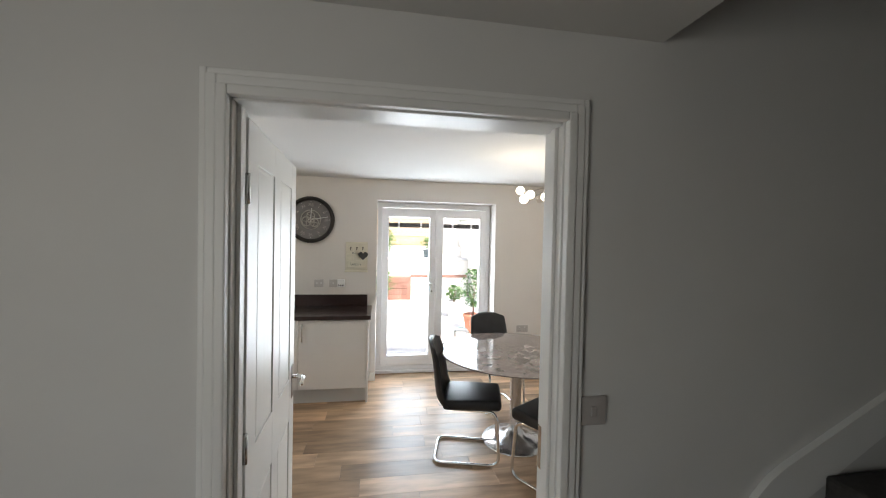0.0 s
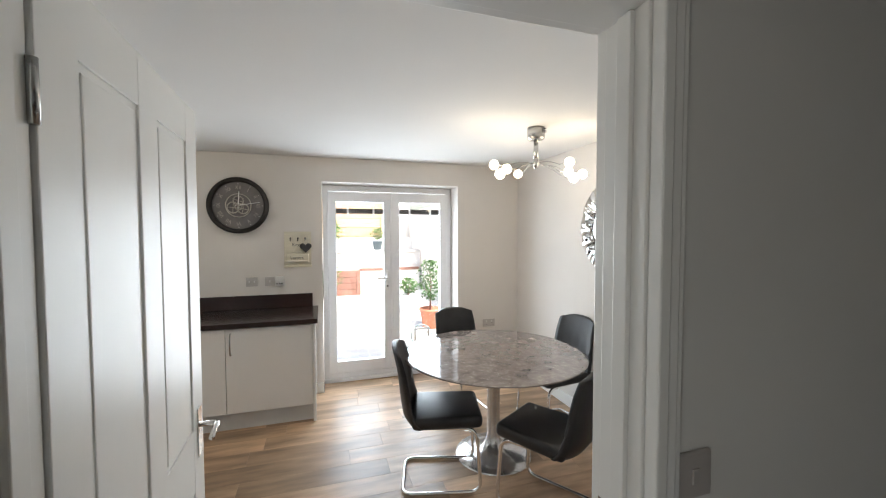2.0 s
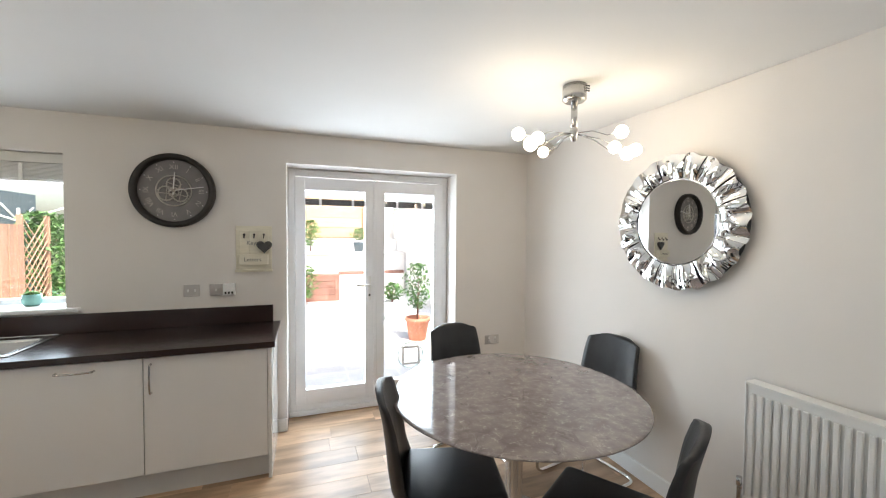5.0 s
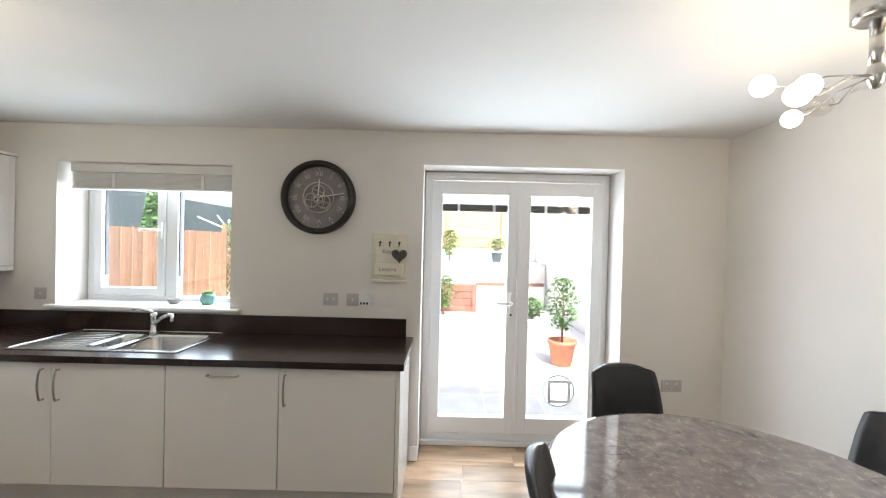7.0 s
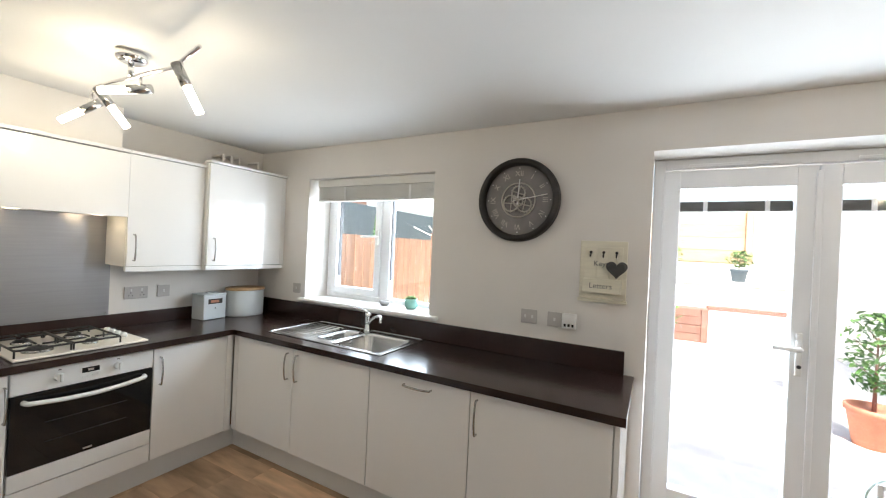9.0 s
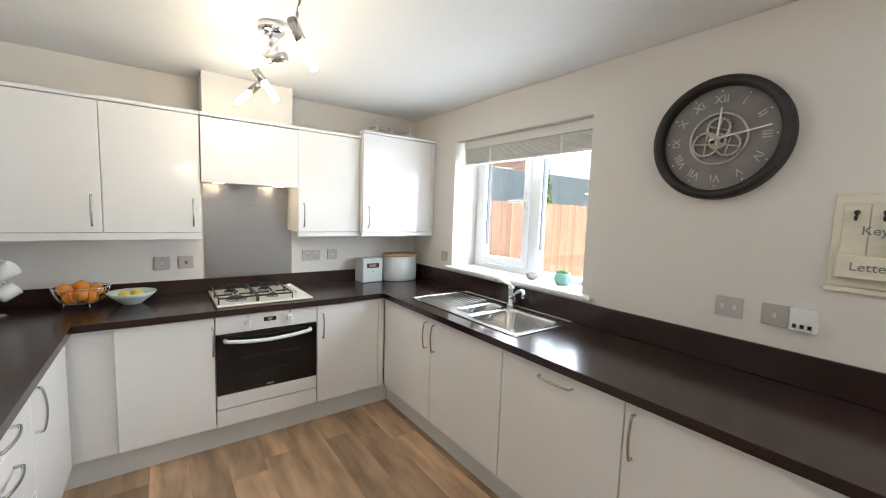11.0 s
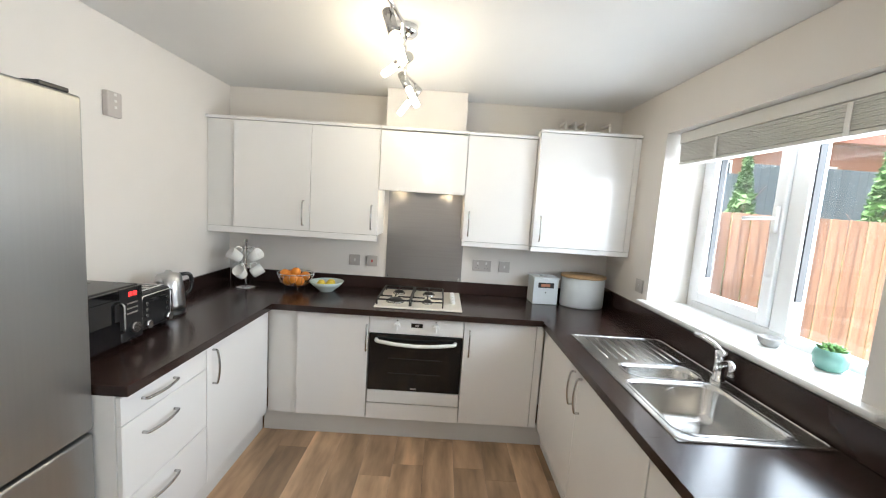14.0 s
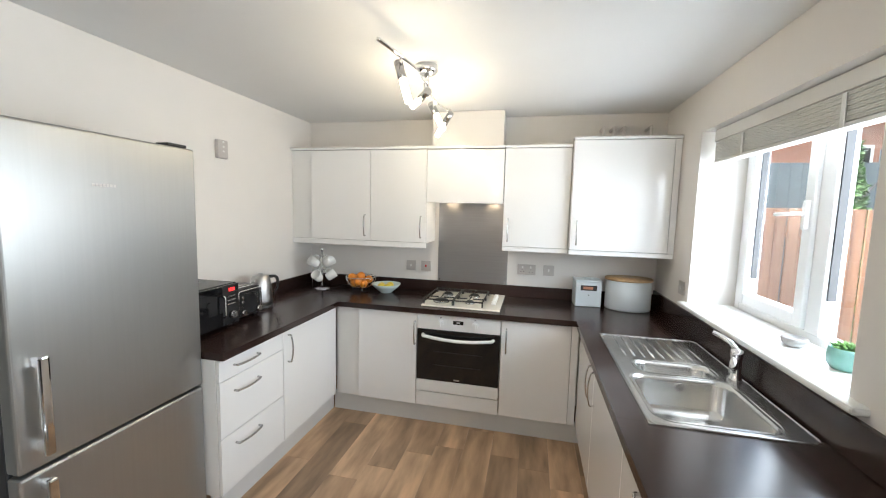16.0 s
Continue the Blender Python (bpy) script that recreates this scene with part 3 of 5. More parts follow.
# west run, facing east
c = unit("base_cabinet", "white gloss corner base cabinet beside the oven", WEST + 0.02, XF - 0.02, -2.40, -1.748, 0.145, 0.85, group=BASE)
front(c, "x", XF, -2.21, -1.748, ZB, ZT, 1, (-1.76, 0.70, True))
part("corner_post", box(XF - 0.05, XF - 0.022, -2.40, -2.212, ZB, ZT, 0.002), "carc", c)
c = unit("base_cabinet", "white gloss base cabinet beside the oven", WEST + 0.02, XF - 0.02, -1.134, -0.617, 0.145, 0.85, group=BASE)
front(c, "x", XF, -1.134, -0.665, ZB, ZT, 1, (-1.096, 0.70, True))
part("corner_post", box(XF - 0.03, XF - 0.002, -0.663, -0.617, ZB, ZT, 0.002), "cab", c)
# north run, facing south
c = unit("base_cabinet", "white gloss double base cabinet under the sink", -2.66, -1.42, YN + 0.02, -0.02, 0.145, 0.70, group=BASE)
part("corner_post", box(XF + 0.002, -2.64, YN + 0.001, YN + 0.02, ZB, ZT, 0.002), "cab", c)
front(c, "y", YN, -2.638, -2.06, ZB, ZT, -1, (-2.105, 0.72, True))
front(c, "y", YN, -2.06, -1.42, ZB, ZT, -1, (-2.015, 0.72, True))
c = unit("dishwasher", "integrated dishwasher behind a white gloss front", -1.418, -0.78, YN + 0.02, -0.02, 0.145, 0.85, "dishwasher")
front(c, "y", YN, -1.418, -0.78, ZB, ZT, -1, (-1.09, 0.795, False), "dishwasher_front")
c = unit("base_cabinet", "white gloss end base cabinet beside the patio doors", -0.778, -0.118, YN + 0.02, -0.02, 0.145, 0.85, group=BASE)
front(c, "y", YN, -0.778, -0.12, ZB, ZT, -1, (-0.74, 0.72, True))
part("end_panel", box(-0.117, -0.095, YN - 0.002, -0.002, 0.0, 0.85, 0.0015), "cab", c)
# south run, facing north
c = unit("base_cabinet", "white gloss base cabinet beside the drawers", -2.68, -2.032, SOUTH + 0.01, YS - 0.02, 0.145, 0.85, group=BASE)
front(c, "y", YS, -2.68, -2.032, ZB, ZT, 1, (-2.08, 0.725, True))
c = unit("drawer_unit", "white gloss three-drawer kitchen unit beside the fridge", -2.03, -1.536, SOUTH + 0.01, YS - 0.02, 0.145, 0.85, "drawers")
for za, zb, zh in ((0.735, ZT, 0.795), (0.445, 0.735, 0.66), (ZB, 0.445, 0.38)):
    front(c, "y", YS, -2.03, -1.538, za, zb, 1, (-1.72, zh, False), "drawer_front")
PL = thing("plinth", "pale plinth boards under the base cabinets", "plinth", kind="structure")
part("plinth_board", box(XF - 0.07, XF - 0.05, -2.435, -0.527, 0.0, 0.144), "plinth", PL)
part("plinth_board", box(XF - 0.049, -0.118, YN + 0.053, YN + 0.07, 0.0, 0.144), "plinth", PL)
part("plinth_board", box(XF - 0.049, -1.536, YS - 0.07, YS - 0.053, 0.0, 0.144), "plinth", PL)

# oven and hob
ov = thing("built_in_oven", "white built-in electric oven with black glass door", "oven")
part("body", box(WEST + 0.05, XF - 0.02, -1.744, -1.138, 0.262, 0.845), "carc", ov)
part("control_panel", box(XF - 0.019, XF + 0.004, -1.744, -1.138, 0.735, 0.843, 0.004), "white", ov, "white control panel")
od = part("oven_door", box(XF - 0.019, XF + 0.006, -1.742, -1.14, 0.352, 0.732, 0.004), "blackglass", ov, "black glass oven door")
part("door_trim", box(XF - 0.019, XF + 0.006, -1.742, -1.14, 0.264, 0.3505, 0.004), "white", ov, "white lower door trim")
hp = [(XF + 0.006, -1.696, 0.695), (XF + 0.04, -1.691, 0.695), (XF + 0.05, -1.566, 0.682), (XF + 0.053, -1.441, 0.677), (XF + 0.05, -1.316, 0.682), (XF + 0.04, -1.191, 0.695), (XF + 0.006, -1.186, 0.695)]
part("oven_handle", tube(rounded(hp, 0.03, 5), 0.012, 10), "white", od, "white bowed oven handle")
for z in (0.47, 0.57):
    part("oven_rack", box(XF + 0.0062, XF + 0.0068, -1.616, -1.266, z, z + 0.004), "dark", od)
part("badge", box(XF + 0.0062, XF + 0.0072, -1.461, -1.421, 0.366, 0.376), "steel", od)
part("display", box(XF + 0.0042, XF + 0.0055, -1.476, -1.401, 0.785, 0.812), "blackglass", ov)
part("display_digits", box(XF + 0.0056, XF + 0.006, -1.451, -1.426, 0.793, 0.804), "plate", ov)
for y in (-1.566, -1.316):
    k = part("knob", cyl((XF + 0.004, y, 0.79), (XF + 0.03, y, 0.79), 0.022, 0.019, 24), "white", ov, "white oven knob")
    part("grip", box(XF + 0.028, XF + 0.04, y - 0.006, y + 0.006, 0.77, 0.81, 0.003), "white", k)
    part("mark", box(XF + 0.0042, XF + 0.0048, y - 0.006, y + 0.006, 0.824, 0.829), "dark", ov)
for k in range(4):
    part("button", cyl((XF + 0.004, -1.471 + 0.022 * k, 0.765), (XF + 0.008, -1.471 + 0.022 * k, 0.765), 0.005, seg=10), "white", ov)
fp = thing("oven_filler_panel", "white gloss filler panel under the oven", "panel")
part("panel", box(XF - 0.018, XF, -1.744, -1.138, ZB, 0.258, 0.002), "cab", fp)

hob = thing("gas_hob", "cream enamel four-burner gas hob with black pan supports", "hob")
HX0, HX1, HY0, HY1 = -3.25, -2.72, -1.731, -1.151
part("hob_plate", box(HX0, HX1, HY0, HY1, TOPZ + 0.001, TOPZ + 0.014, 0.006, seg=3), "enamel", hob)
for bx, by, r in ((-3.10, -1.606, 0.036), (-2.86, -1.606, 0.05), (-3.10, -1.386, 0.036), (-2.86, -1.386, 0.028)):
    b_ = part("burner", lathe([(0, 0.024), (r * 0.75, 0.024), (r * 0.8, 0.018), (r, 0.017), (r, 0.0)], (bx, by, TOPZ + 0.014), 24), "iron", hob)
    part("burner_ring", lathe([(r * 1.25, 0.0), (r * 1.25, 0.008), (r, 0.012)], (bx, by, TOPZ + 0.0142), 24), "nickel", b_)
for y0, y1 in ((-1.716, -1.501), (-1.491, -1.281)):
    z = TOPZ + 0.05
    bm = tube(rounded([(-3.19, y0, z), (-3.19, y1, z), (-2.76, y1, z), (-2.76, y0, z), (-3.19, y0, z)], 0.02, 4), 0.0055, 8)
    ym = (y0 + y1) / 2
    for xm in (-3.10, -2.86):
        bm = tube([(xm, y0, z), (xm, ym - 0.02, z)], 0.005, 8, bm)
        bm = tube([(xm, ym + 0.02, z), (xm, y1, z)], 0.005, 8, bm)
        bm = tube([(xm - 0.09, ym, z), (xm - 0.02, ym, z)], 0.005, 8, bm)
        bm = tube([(xm + 0.02, ym, z), (xm + 0.1, ym, z)], 0.005, 8, bm)
    for xm in (-3.19, -2.98, -2.76):
        for y in (y0, y1):
            bm = tube([(xm, y, z), (xm, y, TOPZ + 0.013)], 0.005, 6, bm)
    part("pan_support", bm, "iron", hob, "black cast iron pan support")
for k in range(4):
    part("knob", cyl((-3.12 + 0.075 * k, -1.211, TOPZ + 0.014), (-3.12 + 0.075 * k, -1.211, TOPZ + 0.04), 0.018, 0.015, 16), "white", hob, "white hob knob")

# worktop in three lengths joined at the mitres, with a hole for the sink
SX0, SX1, SY0, SY1 = -2.42, -1.405, -0.54, -0.028
wt = thing("worktop", "dark brown wenge-effect laminate worktop, U-shaped", "worktop")
part("worktop_length", box(WEST + 0.002, -2.66, -2.361, -0.642, UND, TOPZ, 0.0006), "top", wt)
part("worktop_length", box(WEST + 0.002, SX0 + 0.02, -0.642, -0.002, UND, TOPZ, 0.0006), "top", wt)
part("worktop_length", box(SX0 + 0.02, SX1 - 0.02, -0.642, SY0 + 0.02, UND, TOPZ, 0.0006), "top", wt)
part("worktop_length", box(SX0 + 0.02, SX1 - 0.02, SY1 - 0.02, -0.002, UND, TOPZ, 0.0006), "top", wt)
part("worktop_length", box(SX1 - 0.02, -0.074, -0.642, -0.002, UND, TOPZ, 0.0006), "top", wt)
part("worktop_length", box(WEST + 0.002, -1.533, SOUTH + 0.002, -2.362, UND, TOPZ, 0.0006), "top", wt)
US = thing("worktop_upstand", "dark brown laminate upstand along the wall", "upstand")
part("upstand", box(WEST + 0.021, -0.126, -0.02, -0.002, TOPZ + 0.001, 1.02, 0.002), "top", US)
part("upstand", box(WEST + 0.002, WEST + 0.02, SOUTH + 0.021, -0.003, TOPZ + 0.001, 0.985, 0.002), "top", US)
part("upstand", box(WEST + 0.021, -1.533, SOUTH + 0.002, SOUTH + 0.02, TOPZ + 0.001, 0.985, 0.002), "top", US)

# sink and tap
sk = thing("kitchen_sink", "stainless steel one-and-a-half bowl sink with drainer", "sink")


def bowl(x0, x1, y0, y1, depth, parent, name):
    def ring(i, z, r):
        out = []
        for cx, cy, a0 in ((x1 - i - r, y1 - i - r, 0), (x0 + i + r, y1 - i - r, 90), (x0 + i + r, y0 + i + r, 180), (x1 - i - r, y0 + i + r, 270)):
            for k in range(7):
                a = radians(a0 + 15 * k)
                out.append((cx + r * math.cos(a), cy + r * math.sin(a), z))
        return out

    bm = bmesh.new()
    z = TOPZ + 0.0045
    rings = [[bm.verts.new(p) for p in ring(i, z - d, r)] for i, d, r in ((-0.014, 0, 0.07), (0, 0.003, 0.062), (0.006, 0.02, 0.06), (0.012, depth * 0.8, 0.055), (0.03, depth * 0.97, 0.05), (0.07, depth, 0.03))]
    for a, b in zip(rings, rings[1:]):
        for k in range(len(a)):
            bm.faces.new((a[k], a[(k + 1) % len(a)], b[(k + 1) % len(a)], b[k]))
    bm.faces.new(rings[-1])
    ob = part(name, smooth(bm), "sink", parent)
    cx, cy = (x0 + x1) / 2, (y0 + y1) / 2
    part("waste", cyl((cx, cy, z - depth + 0.001), (cx, cy, z - depth + 0.004), 0.035), "chrome", ob)
    return ob


B1 = (-1.85, -1.45, -0.50, -0.115)
B2 = (-2.03, -1.885, -0.45, -0.13)
zt = TOPZ + 0.0035
xs = (SX0, B2[0], B2[1], B1[0], B1[1], SX1)
ys = (SY0, B1[2], B2[2], B2[3], B1[3], SY1)
bm = bmesh.new()
grid = [[bm.verts.new((x, y, zt)) for y in ys] for x in xs]
for i in range(5):
    for j in range(5):
        if not (i == 1 and j == 2 or i == 3 and j in (1, 2, 3)):
            bm.faces.new((grid[i][j], grid[i + 1][j], grid[i + 1][j + 1], grid[i][j + 1]))
low = bmesh.ops.extrude_face_region(bm, geom=bm.faces[:])["geom"]
bmesh.ops.translate(bm, vec=(0, 0, -0.0026), verts=[g for g in low if isinstance(g, bmesh.types.BMVert)])
part("sink_deck", bm, "sink", sk)
bm = tube(rounded([(SX0 + 0.1, SY0 + 0.006, zt), (SX1 - 0.006, SY0 + 0.006, zt), (SX1 - 0.006, SY1 - 0.006, zt), (SX0 + 0.006, SY1 - 0.006, zt), (SX0 + 0.006, SY0 + 0.006, zt), (SX0 + 0.12, SY0 + 0.006, zt)], 0.03, 4), 0.004, 8)
part("rim", bm, "sink", sk)
bowl(*B1, 0.16, sk, "main_bowl")
bowl(*B2, 0.09, sk, "half_bowl")
for k in range(9):
    y = SY0 + 0.07 + k * 0.044
    part("drainer_ridge", tube([(SX0 + 0.05, y, zt - 0.001), (B2[0] - 0.04 - 0.004 * abs(k - 4), y, zt - 0.001)], 0.0045, 8), "sink", sk)
part("overflow", cyl((-1.847, -0.30, 0.855), (-1.834, -0.30, 0.855), 0.018), "chrome", sk, "chrome overflow grille")
tp = thing("mixer_tap", "chrome single-lever mixer tap behind the sink", "tap")
tx, ty = -1.89, -0.072
part("tap_body", lathe([(0.027, 0), (0.027, 0.012), (0.021, 0.02), (0.021, 0.10), (0.024, 0.115), (0.022, 0.135), (0.0, 0.145)], (tx, ty, zt), 24), "chrome", tp)
part("lever", tube([(tx, ty, zt + 0.135), (tx - 0.03, ty - 0.012, zt + 0.155), (tx - 0.075, ty - 0.03, zt + 0.168), (tx - 0.115, ty - 0.045, zt + 0.172)], 0.011, 12), "chrome", tp)
part("spout", tube(rounded([(tx, ty, zt + 0.05), (tx + 0.08, ty - 0.045, zt + 0.11), (tx + 0.17, ty - 0.09, zt + 0.145), (tx + 0.2, ty - 0.105, zt + 0.145), (tx + 0.203, ty - 0.107, zt + 0.105)], 0.03), 0.012, 12), "chrome", tp)

# ---- wall cabinets ----
WX = -3.0
WALLC = "white wall cabinets"
W0, W1, WB = 1.335, 2.07, 2.11
c = unit("wall_cabinet", "white gloss double wall cabinet with slab doors beside the hood", WEST + 0.002, WX - 0.02, SOUTH + 0.002, -1.778, W0, W1, group=WALLC)
part("corner_post", box(WX - 0.03, WX - 0.012, SOUTH + 0.002, -2.794, W0, W1, 0.002), "carc", c)
front(c, "x", WX, -2.793, -2.255, W0, W1, 1, (-2.300, 1.46, True))
front(c, "x", WX, -2.255, -1.778, W0, W1, 1, (-1.821, 1.46, True))
part("pelmet", box(WX - 0.03, WX - 0.004, SOUTH + 0.002, -1.778, 1.29, W0 - 0.001, 0.004), "cab", c)
part("cornice", box(WX - 0.05, WX + 0.018, SOUTH + 0.002, -1.778, W1 + 0.001, W1 + 0.022, 0.006), "cab", c)
c = thing("cooker_hood", "built-in cooker hood with white high-gloss front", "cooker hood")
part("body", box(WEST + 0.002, WX - 0.022, -1.774, -1.178, 1.68, W1, 0.002), "carc", c)
front(c, "x", WX + 0.012, -1.776, -1.176, 1.655, W1 - 0.005, 1, None, "hood_front")
part("cornice", box(WX - 0.05, WX + 0.02, -1.777, -1.175, W1 + 0.001, W1 + 0.0225, 0.006), "cab", c)
part("hood_base", box(WEST + 0.03, WX - 0.03, -1.756, -1.196, 1.665, 1.679, 0.002), "steel", c)
for y in (-1.666, -1.286):
    part("hood_lamp", cyl((WX - 0.10, y, 1.660), (WX - 0.10, y, 1.6648), 0.03), "hoodlight", c, "warm hood downlight")
c = unit("wall_cabinet", "white gloss single wall cabinet beside the hood", WEST + 0.002, WX - 0.02, -1.174, -0.694, W0, W1, group=WALLC)
front(c, "x", WX, -1.174, -0.697, W0, W1, 1, (-1.136, 1.46, True))
part("pelmet", box(WX - 0.03, WX - 0.004, -1.174, -0.694, 1.30, W0 - 0.001, 0.004), "cab", c)
part("cornice", box(WX - 0.05, WX + 0.018, -1.174, -0.694, W1 + 0.001, W1 + 0.022, 0.006), "cab", c)
c = unit("boiler_cabinet", "deeper white gloss wall cabinet housing the boiler", WEST + 0.002, WX + 0.03, -0.692, -0.004, W0 + 0.002, WB, group=WALLC)
front(c, "x", WX + 0.05, -0.690, -0.045, W0, WB + 0.002, 1, (-0.645, 1.46, True))
part("pelmet", box(WX + 0.0, WX + 0.044, -0.692, -0.004, 1.30, W0 - 0.001, 0.004), "cab", c)
part("cornice", box(WX - 0.02, WX + 0.07, -0.694, -0.004, WB + 0.003, WB + 0.023, 0.006), "cab", c)
part("end_post", box(WX + 0.032, WX + 0.046, -0.043, -0.004, W0, WB + 0.001, 0.001), "cab", c)
part("puck_lamp", cyl((WX - 0.12, -0.25, 1.32), (WX - 0.12, -0.25, 1.3365), 0.03), "dark", c)
ch = thing("boxed_duct", "cream painted boxed-in extractor duct above the hood", "duct", kind="structure")
part("duct_box", box(WEST + 0.002, -3.06, -1.756, -1.196, W1 + 0.024, CEIL - 0.001), "wall", ch)
for k, y in enumerate((-0.47, -0.40, -0.33, -0.15)):
    p_ = thing("boiler_pipe", "white-painted pipe above the boiler cabinet", "pipe", group="boiler pipes")
    part("pipe", cyl((-3.15, y, WB + 0.002), (-3.15, y, 2.22), 0.011, seg=12), "wall", p_)
    part("pipe_elbow", tube(rounded([(-3.15, y, 2.215), (-3.15, y, 2.235), (WEST + 0.002, y, 2.235)], 0.02), 0.011), "wall", p_)
sp = thing("splashback", "brushed stainless steel splashback behind the hob", "splashback")
part("sheet", box(WEST + 0.001, WEST + 0.006, -1.744, -1.144, 0.986, 1.663), "splash", sp)
for y in (-1.726, -1.162):
    part("screw", cyl((WEST + 0.006, y, 1.0), (WEST + 0.009, y, 1.0), 0.006, seg=10), "chrome", sp)

# ---- fridge ----
fr = thing("fridge_freezer", "tall brushed stainless steel fridge freezer with two doors", "fridge freezer")
FX0, FX1, FY = -1.528, -0.835, -2.475
part("body", box(FX0 + 0.004, FX1 - 0.004, SOUTH + 0.01, FY - 0.062, 0.02, 1.836, 0.006), "dark", fr, "dark grey fridge sides")
for za, zb, nm in ((0.732, 1.842, "fridge_door"), (0.06, 0.72, "freezer_door")):
    d = part(nm, box(FX0, FX1, FY - 0.058, FY, za, zb, 0.01, seg=3), "fridge", fr, "brushed steel door")
    z0, z1 = (0.78, 1.11) if za > 0.5 else (0.36, 0.70)
    bm = box(FX1 - 0.075, FX1 - 0.045, FY + 0.028, FY + 0.05, z0, z1, 0.008, seg=3)
    bm = box(FX1 - 0.07, FX1 - 0.05, FY, FY + 0.03, z0 + 0.01, z0 + 0.04, 0.003, bm)
    bm = box(FX1 - 0.07, FX1 - 0.05, FY, FY + 0.03, z1 - 0.04, z1 - 0.01, 0.003, bm)
    part("bar_handle", bm, "chrome", d, "steel bar handle")
part("hinge_cap", box(FX0 + 0.03, FX0 + 0.12, FY - 0.08, FY - 0.01, 1.8425, 1.857, 0.004), "black", fr)
for k in range(7):
    part("badge_letter", box(-1.175 + 0.012 * k, -1.167 + 0.012 * k, FY + 0.0002, FY + 0.001, 1.65, 1.66), "plate", fr)
for x in (FX0 + 0.05, FX1 - 0.05):
    part("foot", cyl((x, FY - 0.1, 0.0), (x, FY - 0.1, 0.025), 0.02), "black", fr)

# ---- sockets and switches ----


def wallplate(kind_, label, c, axis, out, w=0.086, h=0.086, rockers=1, group="wall sockets", red=False):
    """A moulded plate on the wall plane; c is its centre on the wall."""
    t = thing(kind_, label, "socket" if "socket" in kind_ else "switch", group=group)
    x, y, z = c

    def slab(name, u, v, uw, vw, d0, d1, mt):
        a, b = (d0, d1) if out > 0 else (-d1, -d0)
        if axis == "y":
            bm = box(x + u - uw / 2, x + u + uw / 2, y + a, y + b, z + v - vw / 2, z + v + vw / 2, 0.002)
        else:
            bm = box(x + a, x + b, y + u - uw / 2, y + u + uw / 2, z + v - vw / 2, z + v + vw / 2, 0.002)
        return part(name, bm, mt, t)

    slab("plate", 0, 0, w, h, 0.0005, 0.009, "plate")
    for k in range(rockers):
        u = (k - (rockers - 1) / 2) * w * 0.45
        slab("rocker", u, 0.018 if w > 0.1 else 0, 0.012, 0.02, 0.0092, 0.013, "redplastic" if red else "rocker")
    if w > 0.1:
        for s in (-1, 1):
            for du, dv in ((0, 0.004), (-0.011, -0.016), (0.011, -0.016)):
                slab("pin_hole", s * w * 0.24 + du, dv - 0.004, 0.006, 0.005, 0.0092, 0.0096, "black")
    return t


wallplate("light_switch", "pale plastic blank switch above the worktop", (-0.673, 0, 1.15), "y", -1, 0.1, 0.086, 2)
sp2 = wallplate("wall_socket", "pale plastic wall socket beside the plug-in unit", (-0.515, 0, 1.15), "y", -1, 0.086, 0.086, 1)
pg = thing("plug_in_timer", "white plug-in unit with three dark buttons", "plug")
part("case", box(-0.465, -0.385, -0.045, -0.0005, 1.11, 1.196, 0.005), "white", pg)
for k in range(3):
    part("button", box(-0.453 + 0.022 * k, -0.441 + 0.022 * k, -0.0475, -0.0452, 1.122, 1.138, 0.001), "black", pg)
wallplate("wall_socket", "pale socket plate low on the wall by the patio doors", (1.785, 0, 0.585), "y", -1, 0.146, 0.086, 2)
wallplate("light_switch", "small switch plate beside the kitchen window", (-2.76, 0, 1.14), "y", -1)
wallplate("light_switch", "pale cooker hood switch above the worktop", (WEST, -1.99, 1.107), "x", 1)
wallplate("cooker_switch", "white cooker switch with red rocker", (WEST, -1.853, 1.107), "x", 1, red=True)
wallplate("wall_socket", "double wall socket beside the splashback", (WEST, -0.985, 1.125), "x", 1, 0.146, 0.086, 2)
wallplate("light_switch", "pale single switch plate beside the socket", (WEST, -0.807, 1.126), "x", 1)
th = thing("thermostat", "white wall thermostat with small buttons", "thermostat")
part("case", box(-2.265, -2.18, SOUTH + 0.0005, SOUTH + 0.03, 1.90, 2.02, 0.006), "plate", th)
for z in (1.94, 1.97, 2.0):
    part("button", box(-2.23, -2.215, SOUTH + 0.0302, SOUTH + 0.033, z, z + 0.012, 0.001), "rocker", th)

# ---- clock and key rack ----
ck = thing("wall_clock", "large round grey skeleton wall clock with dark rim", "clock", (-0.771, -0.001, 1.873))
RIM = 0.262


def up_lathe(profile, seg=64, bm=None):
    """Spin about the clock's axis, with heights towards the room."""
    one = lathe(profile, (0, 0, 0), seg)
    bmesh.ops.rotate(one, verts=one.verts[:], matrix=Matrix.Rotation(radians(90), 3, "X"))
    return join(bm, one)


